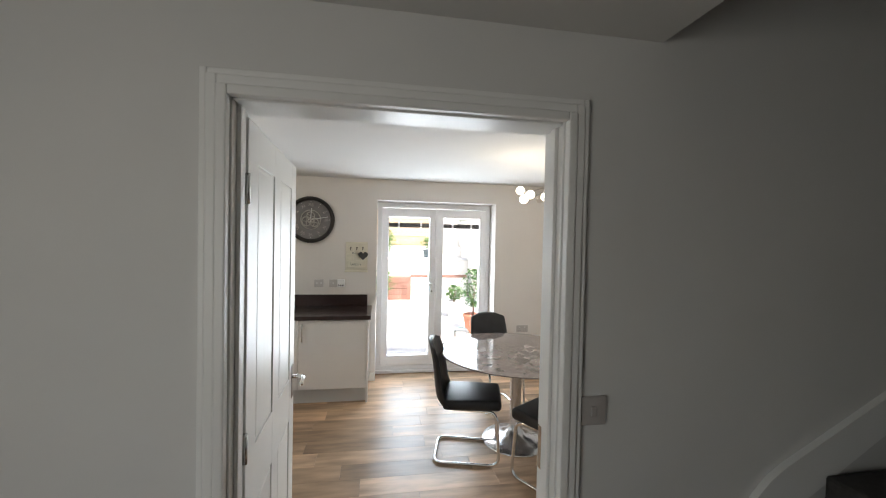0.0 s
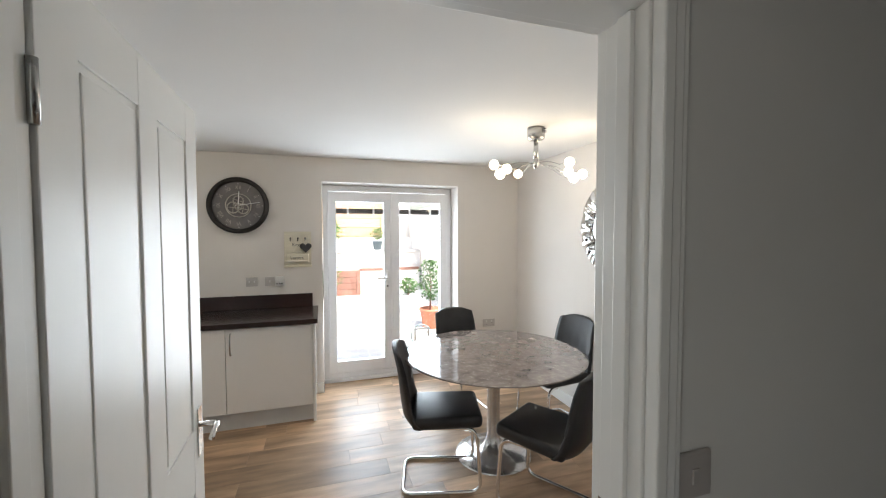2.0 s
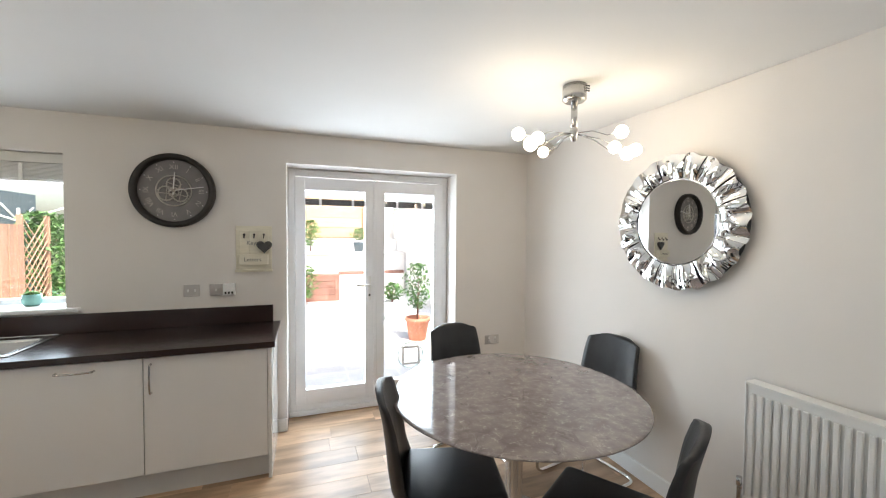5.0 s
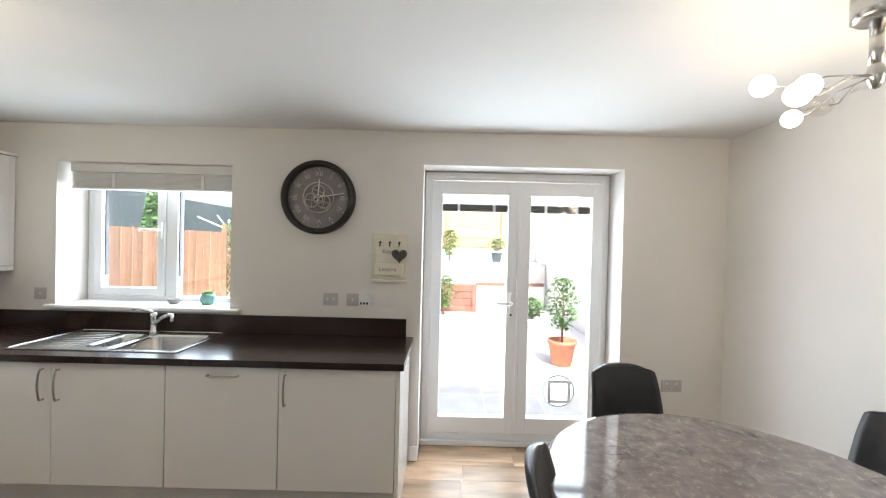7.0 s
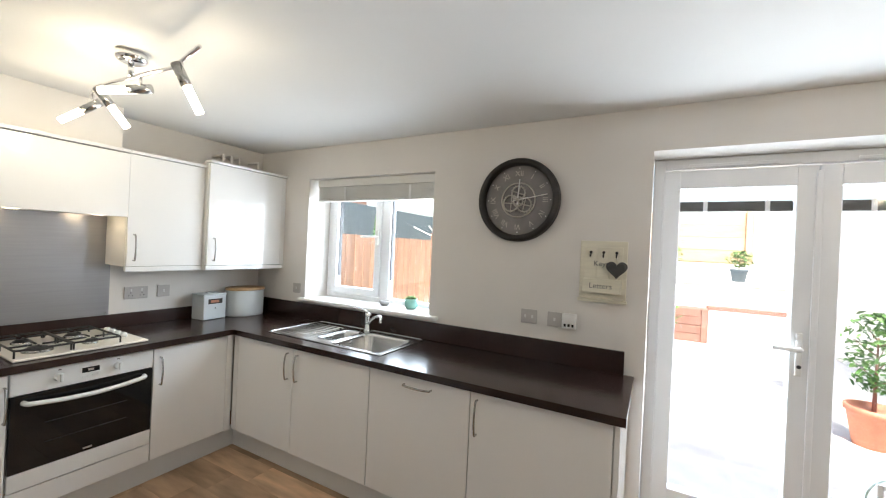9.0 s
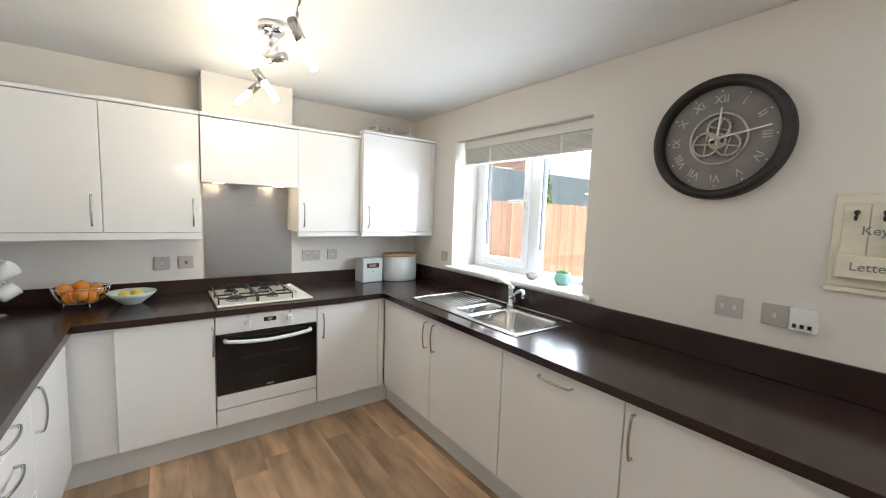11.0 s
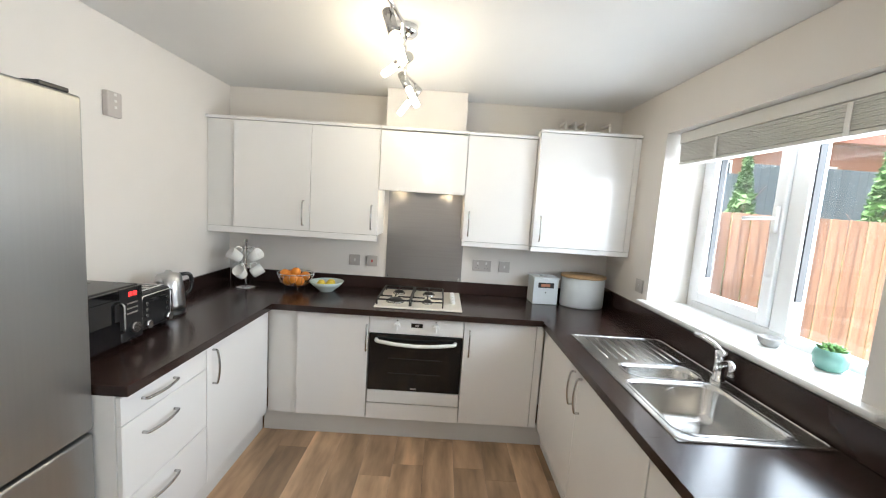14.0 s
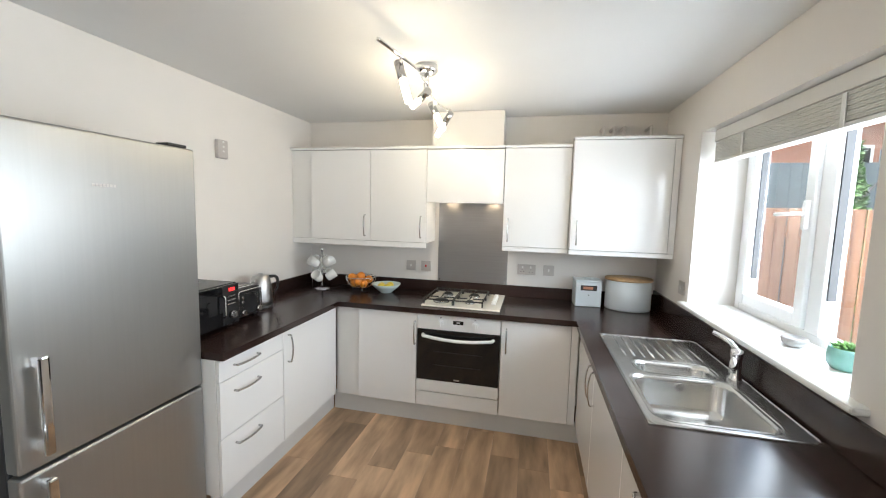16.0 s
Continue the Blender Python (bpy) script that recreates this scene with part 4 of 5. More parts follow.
part("rim", up_lathe([(RIM * 0.84, 0.008), (RIM * 0.845, 0.05), (RIM * 0.9, 0.064), (RIM * 0.97, 0.058), (RIM, 0.04), (RIM, 0.0)]), "clockrim", ck, "dark brown-black rim")
part("face", up_lathe([(0.0, 0.012), (RIM * 0.85, 0.012)]), "clockface", ck, "grey textured dial")
NUM = ["XII", "I", "II", "III", "IV", "V", "VI", "VII", "VIII", "IX", "X", "XI"]
for k, s in enumerate(NUM):
    a = radians(90 - 30 * k)
    r = 0.168
    words("numeral", s, 0.046, "gear", ck, Matrix.Translation((r * math.cos(a), -0.0155, r * math.sin(a))) @ Matrix.Rotation(radians(90), 4, "X") @ Matrix.Rotation(a - math.pi / 2, 4, "Z"))
    part("hour_stud", ball((0.203 * math.cos(a), -0.015, 0.203 * math.sin(a)), 0.004, u=8, v=6), "ceramic", ck)
part("inner_ring", tube([(0.108 * math.cos(j * math.pi / 24), -0.02, 0.108 * math.sin(j * math.pi / 24)) for j in range(48)], 0.005, 8, closed=True), "gear", ck)
for gx, gz, gr in ((0.0, 0.045, 0.042), (-0.045, -0.02, 0.05), (0.04, -0.03, 0.045), (0.0, -0.01, 0.03)):
    bm = tube([(gx + gr * math.cos(j * math.pi / 12), -0.022, gz + gr * math.sin(j * math.pi / 12)) for j in range(24)], 0.005, 6, closed=True)
    for j in range(4):
        a = j * math.pi / 2 + gr * 30
        bm = tube([(gx, -0.022, gz), (gx + gr * math.cos(a), -0.022, gz + gr * math.sin(a))], 0.004, 6, bm)
    for j in range(16):
        a = j * math.pi / 8
        bm = tube([(gx + gr * math.cos(a), -0.022, gz + gr * math.sin(a)), (gx + (gr + 0.008) * math.cos(a), -0.022, gz + (gr + 0.008) * math.sin(a))], 0.003, 5, bm)
    part("gear", bm, "gear", ck)
for ang, ln, w in ((86, 0.13, 0.0045), (10, 0.19, 0.0035)):
    a = radians(ang)
    part("clock_hand", tube([(-0.03 * math.cos(a), -0.032, -0.03 * math.sin(a)), (ln * math.cos(a), -0.032, ln * math.sin(a))], w, 6), "ceramic", ck)
part("hub", up_lathe([(0.012, 0.02), (0.012, 0.036), (0, 0.038)], 16), "gear", ck)

kr = thing("key_rack", "cream wooden wall rack for keys and letters", "key rack", (-0.257, -0.001, 1.465))
part("backboard", box(-0.125, 0.125, -0.010, 0, -0.165, 0.165, 0.003), "sign", kr)
for k in range(3):
    part("board", box(-0.10 + 0.068 * k, -0.034 + 0.068 * k, -0.016, -0.0102, -0.10, 0.13, 0.002), "sign", kr)
part("shelf", box(-0.13, 0.13, -0.022, 0, -0.185, -0.166, 0.003), "sign", kr)
lb = part("letter_pocket", box(-0.10, 0.10, -0.055, -0.0165, -0.13, -0.05, 0.004), "sign", kr)
words("letters_text", "Letters", 0.042, "signtext", kr, Matrix.Translation((-0.005, -0.0562, -0.09)) @ Matrix.Rotation(radians(90), 4, "X"))
words("keys_text", "Keys", 0.042, "signtext", kr, Matrix.Translation((-0.01, -0.0172, 0.035)) @ Matrix.Rotation(radians(90), 4, "X"))
for k in range(3):
    x = -0.066 + 0.068 * k
    part("hook", tube(rounded([(x, -0.017, 0.10), (x, -0.03, 0.085), (x, -0.035, 0.07), (x, -0.045, 0.085)], 0.008), 0.004, 8, ball((x, -0.02, 0.1), 0.008)), "iron", kr, "black iron hook")
ht = thing("hanging_heart", "small dark slate heart hanging from the rack", "ornament", (-0.182, -0.052, 1.475))
bm = bmesh.new()
hs = []
for j in range(40):
    a = 2 * math.pi * j / 40
    hs.append((0.0034 * 16 * math.sin(a) ** 3, 0.0034 * (13 * math.cos(a) - 5 * math.cos(2 * a) - 2 * math.cos(3 * a) - math.cos(4 * a))))
f0, f1 = [bm.verts.new((x, -0.009, z)) for x, z in hs], [bm.verts.new((x, 0.009, z)) for x, z in hs]
f2 = [bm.verts.new((x * 0.75, -0.016, z * 0.75 - 0.002)) for x, z in hs]
for a, b in ((f0, f1), (f2, f0)):
    for j in range(40):
        bm.faces.new((a[j], a[(j + 1) % 40], b[(j + 1) % 40], b[j]))
bm.faces.new(f1)
bm.faces.new(f2)
part("heart", bm, "slate", ht)
part("cord", tube([(0, 0, 0.02), (0, 0.005, 0.07)], 0.0025, 6), "sign", ht)

# ---- mirror ----
mr = thing("round_mirror", "round wall mirror with rippled mirrored glass frame", "mirror", (EAST - 0.024, -1.65, 1.655), -86.5)
R0, R1 = 0.25, 0.385
part("mirror_glass", up_lathe([(0.0, 0.03), (R0 * 0.95, 0.03), (R0 * 0.975, 0.03), (R0 * 0.985, 0.0295), (R0, 0.024)], 72), "mirror", mr, "plain mirror glass")
part("backing", up_lathe([(0.0, 0.0), (R1 * 0.97, 0.0), (R1 * 0.97, 0.012), (0.0, 0.012)], 72), "dark", mr)
random.seed(5)
NP = 40
ph = [random.uniform(-1, 1) for _ in range(NP * 2)]
for k in range(NP):
    bm = bmesh.new()
    grid = []
    for i in range(7):
        row = []
        for j in range(9):
            a = 2 * math.pi * (k + j / 8) / NP
            t = i / 6
            wob = 0.006 * math.sin(3 * math.pi * k / 2.5) + 0.009 * math.sin(math.pi * j / 8) * (1 if k % 2 else -1) * (0.4 + 0.6 * t) + 0.005 * math.sin(5 * t + 3 * ph[k]) * math.sin(math.pi * j / 8)
            r = R0 + (R1 - R0) * t + (0.006 * math.sin(a * 20) if i == 6 else 0.005 * math.sin(a * 20) * t)
            row.append(bm.verts.new((r * math.cos(a), -(0.034 + 0.012 * math.sin(math.pi * t) + wob * math.sin(math.pi * (0.15 + 0.85 * t) / 1.3)), r * math.sin(a))))
        grid.append(row)
    for a, b in zip(grid, grid[1:]):
        for j in range(8):
            bm.faces.new((a[j], a[j + 1], b[j + 1], b[j]))
    part("ripple_panel", smooth(bm), "mirror", mr)

# ---- radiator ----
rd = thing("radiator", "white ribbed panel radiator on the wall", "radiator")
ry0, ry1, rz0, rz1, rx = -3.05, -2.085, 0.34, 0.885, EAST - 0.11
part("panel", box(rx + 0.012, rx + 0.022, ry0, ry1, rz0, rz1, 0.003), "gloss", rd)
part("back_panel", box(rx + 0.06, rx + 0.07, ry0, ry1, rz0, rz1, 0.003), "gloss", rd)
n_ = 28
for k in range(n_):
    y = ry0 + 0.03 + (ry1 - ry0 - 0.06) * k / (n_ - 1)
    part("rib", box(rx, rx + 0.0125, y - 0.011, y + 0.011, rz0 + 0.03, rz1 - 0.035, 0.005), "gloss", rd)
part("top_grille", box(rx + 0.002, rx + 0.075, ry0 - 0.003, ry1 + 0.003, rz1 + 0.0005, rz1 + 0.012, 0.002), "gloss", rd)
for y in (ry0 - 0.002, ry1 - 0.004):
    part("side_panel", box(rx + 0.004, rx + 0.073, y, y + 0.006, rz0 + 0.01, rz1, 0.002), "gloss", rd)
part("valve", tube(rounded([(rx + 0.04, ry1 - 0.01, rz0 + 0.03), (rx + 0.04, ry1 + 0.035, rz0 + 0.03), (rx + 0.04, ry1 + 0.035, rz0 - 0.05)], 0.015), 0.011, 10, cyl((rx + 0.04, ry1 + 0.035, rz0 + 0.03), (rx + 0.04, ry1 + 0.035, rz0 + 0.07), 0.014)), "nickel", rd, "chrome radiator valve")
part("feed_pipe", cyl((rx + 0.04, ry1 + 0.035, 0.0), (rx + 0.04, ry1 + 0.035, rz0 - 0.05), 0.0075), "gloss", rd)

# ---- dining set ----
TX, TY, TZ, TR = 1.15, -1.51, 0.75, 0.65
tb = thing("dining_table", "round grey-brown marble dining table on pale metal pedestal", "table", (TX, TY, 0))
part("tabletop", lathe([(0, TZ - 0.022), (TR - 0.06, TZ - 0.022), (TR - 0.008, TZ - 0.01), (TR, TZ - 0.004), (TR - 0.004, TZ), (TR - 0.02, TZ + 0.0002), (TR - 0.04, TZ + 0.0002), (0, TZ + 0.0002)], seg=96), "marble", tb, "polished grey-brown marble top with pale veins")
part("pedestal", lathe([(0.16, TZ - 0.023), (0.09, TZ - 0.04), (0.048, TZ - 0.10), (0.045, 0.16), (0.05, 0.11), (0.09, 0.05), (0.18, 0.025), (0.27, 0.012), (0.275, 0.0)], seg=64), "satin", tb, "pale polished metal trumpet pedestal")


def chair():
    c = thing("dining_chair", "black leather dining chair on chrome cantilever frame", "chair", group="dining chairs")
    rows = []
    NU, NV = 14, 16
    side = [(-0.185, 0.43), (-0.215, 0.47), (-0.232, 0.55), (-0.245, 0.65), (-0.262, 0.76), (-0.285, 0.85), (-0.30, 0.90)]

    def spine(v):
        f = v * (len(side) - 1)
        i = min(int(f), len(side) - 2)
        a, b = side[i], side[i + 1]
        return a[0] + (b[0] - a[0]) * (f - i), a[1] + (b[1] - a[1]) * (f - i)

    bm = bmesh.new()
    skins = []
    for off in (0.0, -0.05):
        grid = []
        for j in range(NV + 1):
            v = j / NV
            x, z = spine(v)
            half = 0.235 - 0.05 * v
            edge = max(0.0, (v - 0.86) / 0.14)
            half *= 1 - 0.2 * edge**3
            row = []
            for i in range(NU + 1):
                u = 2 * i / NU - 1
                wrap = 0.05 * (1 - 0.6 * v) * abs(u) ** 2.5
                th_ = off * (1 - 0.55 * abs(u) ** 4) * (1 - 0.35 * v)
                pleat = 0.005 * math.cos(u * 5 * math.pi) * max(0, 1 - abs(v - 0.35) / 0.35) if off == 0 else 0
                row.append(bm.verts.new((x + wrap + th_ + pleat, u * half, z - 0.025 * edge * abs(u) ** 3)))
            grid.append(row)
        skins.append(grid)
    for g in skins:
        for a, b in zip(g, g[1:]):
            for i in range(NU):
                bm.faces.new((a[i], a[i + 1], b[i + 1], b[i]))
    f, k = skins
    loop = lambda g: [r[0] for r in g] + g[-1][1:] + [r[-1] for r in g[::-1]][1:] + g[0][::-1][1:-1]
    la, lb_ = loop(f), loop(k)
    for i in range(len(la)):
        bm.faces.new((la[i], la[(i + 1) % len(la)], lb_[(i + 1) % len(la)], lb_[i]))
    part("backrest", smooth(bm), "leather", c, "black pleated leather backrest")
    bm = box(-0.20, 0.235, -0.225, 0.225, 0.415, 0.485, 0.03, seg=4)
    for v_ in bm.verts:
        if v_.co.z > 0.45:
            v_.co.z -= 0.025 * max(0, 1 - (v_.co.x**2 + v_.co.y**2) / 0.05) - 0.012 * (v_.co.x > 0.15)
        v_.co.y *= 1 - 0.12 * max(0, v_.co.x) / 0.235
    part("seat", smooth(bm), "leather", c, "black padded leather seat")
    P = [(-0.12, 0.16, 0.407), (0.20, 0.175, 0.407), (0.225, 0.185, 0.013), (-0.26, 0.195, 0.013), (-0.26, -0.195, 0.013), (0.225, -0.185, 0.013), (0.20, -0.175, 0.407), (-0.12, -0.16, 0.407)]
    part("frame", tube(rounded(P, 0.075, 7), 0.0115, 10), "chrome", c, "bent chrome tube frame")
    part("cross_bar", tube([(-0.1, 0.16, 0.407), (-0.1, -0.16, 0.407)], 0.01, 10), "chrome", c)
    return c


ch1 = chair()
ch1.matrix_world = pose(0.72, -1.66, 0, 0, 0, -15)
copy_thing(ch1, pose(1.22, -2.10, 0, 0, 0, 122))
copy_thing(ch1, pose(1.20, -0.86, 0, 0, 0, -82))
copy_thing(ch1, pose(1.79, -1.29, 0, 0, 0, 190))

st = thing("side_table", "low dark marble side table with chrome legs", "side table", (1.52, -2.78, 0))
part("top", box(-0.25, 0.25, -0.25, 0.25, 0.43, 0.455, 0.005), "marble", st)
for sx in (-0.23, 0.23):
    for sy in (-0.23, 0.23):
        part("leg", cyl((sx, sy, 0), (sx, sy, 0.43), 0.012), "chrome", st)

# ---- ceiling lamps ----
LX, LY = 1.45, -1.57
dl = thing("ceiling_lamp", "chrome multi-arm ceiling light with lit glass globes", "ceiling light", (LX, LY, 0))
part("canopy", lathe([(0, CEIL), (0.062, CEIL), (0.062, CEIL - 0.075), (0.05, CEIL - 0.085), (0, CEIL - 0.087)], seg=32), "nickel", dl)
for k in range(3):
    part("canopy_slot", box(0.02, 0.045, -0.064, -0.0605, CEIL - 0.02 - 0.013 * k, CEIL - 0.014 - 0.013 * k), "dark", dl)
part("stem", cyl((0, 0, CEIL - 0.24), (0, 0, CEIL - 0.085), 0.017), "nickel", dl)
hubz = CEIL - 0.25
part("hub", lathe([(0.017, 0.03), (0.024, 0.0), (0.012, -0.04), (0.0, -0.045)], (0, 0, hubz)), "nickel", dl)
ARMS = ((-0.28, 0.05, -0.02, 1), (-0.235, -0.05, -0.065, 1), (-0.31, -0.10, -0.11, 1), (-0.12, 0.02, -0.09, 0), (0.16, -0.13, -0.01, 1), (0.25, 0.0, -0.05, 1), (0.30, -0.09, -0.08, 1), (0.19, -0.14, -0.12, 1), (0.03, 0.3, -0.03, 1))
for n_, (ax, ay, az, lit) in enumerate(ARMS):
    e = Vector((ax, ay, hubz + az))
    d = Vector((ax, ay, 0)).normalized()
    part("arm", tube([(0, 0, hubz), tuple(e * 0.45 + Vector((0, 0, hubz + 0.02)) * 0.55), tuple(e * 0.8 + Vector((0, 0, hubz + 0.01)) * 0.2 - Vector((0, 0, 0.015))), tuple(e)], 0.0024, 6), "nickel", dl)
    g = part("globe", ball(e + d * 0.025, 0.034), "globe" if lit else "unlit", dl, "lit glass globe" if lit else "unlit clear glass globe")
    g.visible_shadow = False
for n_, (dx, dy) in enumerate(((-0.27, 0.0), (0.25, -0.06), (0.03, 0.3))):
    bulb("dining_bulb", (LX + dx * 1.15, LY + dy * 1.15, hubz - 0.03), DINING_W / 3, WARM, 0.04)

KX, KY, KZ = -2.11, -1.545, CEIL - 0.11
kl = thing("spotlight_bar", "chrome ceiling bar with four lit tube spotlights", "ceiling light")
part("canopy", lathe([(0, CEIL), (0.06, CEIL), (0.06, CEIL - 0.03), (0.045, CEIL - 0.042), (0, CEIL - 0.044)], (KX, KY, 0), 32), "chrome", kl)
part("stem", cyl((KX, KY, KZ), (KX, KY, CEIL - 0.04), 0.012), "chrome", kl)
part("bar", tube([(KX + 0.60, KY - 0.03, KZ), (KX + 0.3, KY + 0.025, KZ), (KX, KY, KZ), (KX - 0.3, KY - 0.02, KZ), (KX - 0.50, KY + 0.03, KZ)], 0.008, 8), "chrome", kl)
for bx, by, dr in ((0.42, 0.0, (0.25, 0.3, -0.8)), (0.07, 0.01, (-0.7, -0.6, -0.15)), (-0.22, -0.015, (0.3, 0.4, -0.7)), (-0.45, 0.02, (-0.5, -0.5, -0.5))):
    p0 = Vector((KX + bx, KY + by, KZ))
    d = Vector(dr).normalized()
    p1 = p0 + Vector((0, 0, -0.06))
    s = part("spot", cyl(p1 - d * 0.045, p1 + d * 0.05, 0.02, seg=18), "nickel", kl, "satin nickel spot head")
    part("bracket", tube([p0, p1], 0.007, 8), "chrome", s)
    g = part("glass_tube", cyl(p1 + d * 0.051, p1 + d * 0.16, 0.0165, 0.016, 16), "tube", s, "glowing frosted glass tube")
    g.visible_shadow = False
    bulb("kitchen_bulb", p1 + d * 0.1, KITCHEN_W / 4, (1.0, 0.86, 0.62), 0.03)

# ---- things on the worktop ----
z0 = TOPZ + 0.001
mw = thing("microwave", "black microwave with mirrored door and red digits", "microwave", (-1.75, -2.80, z0), 1)
part("case", box(-0.21, 0.21, -0.15, 0.15, 0.012, 0.255, 0.006), "black", mw)
part("door", box(-0.085, 0.208, 0.1505, 0.17, 0.02, 0.25, 0.004), "blackglass", mw, "mirrored glass door")
part("window", box(-0.055, 0.14, 0.1705, 0.172, 0.06, 0.215, 0.001), "blackglass", mw)
part("control_panel", box(-0.208, -0.088, 0.1505, 0.168, 0.02, 0.25, 0.003), "black", mw)
part("digits", box(-0.175, -0.155, 0.1682, 0.1688, 0.213, 0.232), "red", mw, "red digital clock")
part("digits", box(-0.15, -0.13, 0.1682, 0.1688, 0.213, 0.232), "red", mw)
for k in range(3):
    part("button", box(-0.178, -0.118, 0.1682, 0.171, 0.135 + 0.022 * k, 0.143 + 0.022 * k, 0.001), "nickel", mw)
part("dial", cyl((-0.148, 0.168, 0.075), (-0.148, 0.19, 0.075), 0.022), "nickel", mw)
part("door_handle", tube(rounded([(-0.072, 0.17, 0.07), (-0.072, 0.195, 0.08), (-0.072, 0.195, 0.19), (-0.072, 0.17, 0.20)], 0.01), 0.006), "nickel", mw)
for sx in (-0.18, 0.18):
    for sy in (-0.14, 0.12):
        part("foot", cyl((sx, sy, 0), (sx, sy, 0.013), 0.015), "black", mw)
ts = thing("toaster", "black four-slice toaster with chrome trim", "toaster", (-2.095, -2.80, z0), 2)
part("body", box(-0.115, 0.115, -0.14, 0.125, 0.012, 0.195, 0.025, seg=4), "black", ts)
part("top_plate", box(-0.09, 0.09, -0.12, 0.10, 0.1945, 0.199, 0.002), "chrome", ts)
for x in (-0.065, -0.025, 0.025, 0.065):
    part("slot", box(x - 0.012, x + 0.012, -0.105, 0.085, 0.1992, 0.2), "black", ts)
part("chrome_trim", tube(rounded([(-0.104, 0.1285, 0.03), (-0.104, 0.1285, 0.18), (0.104, 0.1285, 0.18), (0.104, 0.1285, 0.03)], 0.02), 0.004), "chrome", ts)
for x in (-0.07, 0.07):
    part("dial", cyl((x, 0.125, 0.045), (x, 0.147, 0.045), 0.018), "chrome", ts)
    for k in range(3):
        part("button", cyl((x, 0.125, 0.085 + 0.028 * k), (x, 0.132, 0.085 + 0.028 * k), 0.008, seg=10), "nickel", ts)
for x in (-0.03, 0.03):
    part("lever", box(x - 0.02, x + 0.02, 0.125, 0.145, 0.15, 0.162, 0.003), "black", ts)
for x in (-0.085, 0.085):
    part("foot", box(x - 0.015, x + 0.015, -0.1, 0.1, 0.0, 0.014), "black", ts)
kt = thing("kettle", "brushed steel jug kettle with black handle", "kettle", (-2.36, -2.80, z0))
part("base", lathe([(0.08, 0), (0.08, 0.018), (0.07, 0.022), (0, 0.022)]), "black", kt)
part("jug", lathe([(0.0, 0.023), (0.076, 0.023), (0.078, 0.05), (0.07, 0.15), (0.06, 0.205), (0.055, 0.21)]), "steel", kt, "brushed steel body")
part("lid", lathe([(0.056, 0.205), (0.054, 0.217), (0.02, 0.224), (0.012, 0.236), (0, 0.237)]), "steel", kt)
part("handle", tube(rounded([(-0.045, 0.02, 0.205), (-0.11, 0.05, 0.205), (-0.12, 0.055, 0.12), (-0.07, 0.03, 0.06)], 0.03), 0.011), "black", kt, "black handle")
part("spout", cyl((0.055, 0, 0.175), (0.085, 0, 0.2), 0.02, 0.012, 14), "steel", kt)
mt_ = thing("mug_tree", "chrome mug tree hung with white mugs", "mug tree", (-3.06, -2.73, z0))
part("base", lathe([(0.07, 0), (0.07, 0.006), (0.01, 0.012)]), "chrome", mt_)
part("pole", cyl((0, 0, 0.005), (0, 0, 0.335), 0.008), "chrome", mt_)
part("finial", ball((0, 0, 0.34), 0.013), "chrome", mt_)
for k in range(6):
    a = radians(60 * k + (20 if k % 2 else 0))
    zz = 0.28 if k % 2 else 0.16
    d = Vector((math.cos(a), math.sin(a), 0))
    part("peg", tube([(0, 0, zz), tuple(d * 0.06 + Vector((0, 0, zz + 0.02)))], 0.004), "chrome", mt_)
    mug = thing("mug", "white ceramic mug hanging on the mug tree", "mug", group="white mugs")
    mug.matrix_world = Matrix.Translation(Vector((-3.06, -2.73, z0)) + d * 0.072 + Vector((0, 0, zz - 0.045))) @ Matrix.Rotation(a, 4, "Z") @ Matrix.Rotation(radians(55), 4, "Y")
    part("cup", lathe([(0, 0.002), (0.03, 0.0), (0.036, 0.01), (0.041, 0.085), (0.0385, 0.085), (0.034, 0.012), (0, 0.008)], (0, 0, -0.04), 24), "ceramic", mug)
    part("mug_handle", tube(rounded([(-0.038, 0, -0.02), (-0.065, 0, -0.015), (-0.065, 0, 0.025), (-0.04, 0, 0.03)], 0.015), 0.005, 8), "ceramic", mug)
fb = thing("fruit_basket", "chrome wire fruit basket on the worktop", "fruit basket", (-3.08, -2.37, z0))
for k in range(18):
    a = 2 * math.pi * k / 18
    pts = [(r * math.cos(a), r * math.sin(a), z) for r, z in ((0.03, 0.03), (0.07, 0.034), (0.105, 0.06), (0.122, 0.10), (0.128, 0.125))]
    part("wire", tube(pts, 0.0018, 5), "chrome", fb)
for r, z in ((0.128, 0.125), (0.03, 0.03)):
    part("hoop", tube([(r * math.cos(j * math.pi / 20), r * math.sin(j * math.pi / 20), z) for j in range(40)], 0.003, 6, closed=True), "chrome", fb)
for k in range(3):
    a = radians(30 + 120 * k)
    part("foot", tube([(0.075 * math.cos(a), 0.075 * math.sin(a), 0.036), (0.085 * math.cos(a), 0.085 * math.sin(a), 0.001)], 0.003, 6), "chrome", fb)
for k, (dx, dy, dz) in enumerate(((0.035, -0.045, 0.07), (0.04, 0.04, 0.07), (-0.045, 0.0, 0.07), (0.065, 0.0, 0.09), (-0.03, -0.06, 0.10), (-0.02, 0.06, 0.10), (0.005, 0.0, 0.13), (0.03, -0.07, 0.118))):
    o1 = thing("orange", "ripe orange in the wire basket", "orange", (-3.08 + dx, -2.37 + dy, z0 + dz), group="oranges")
    part("fruit", ball((0, 0, 0), 0.036, scale=(1, 1, 0.94)), "orange", o1)
    part("stalk", cyl((0, 0, 0.032), (0, 0, 0.036), 0.004, seg=8), "leaf", o1)
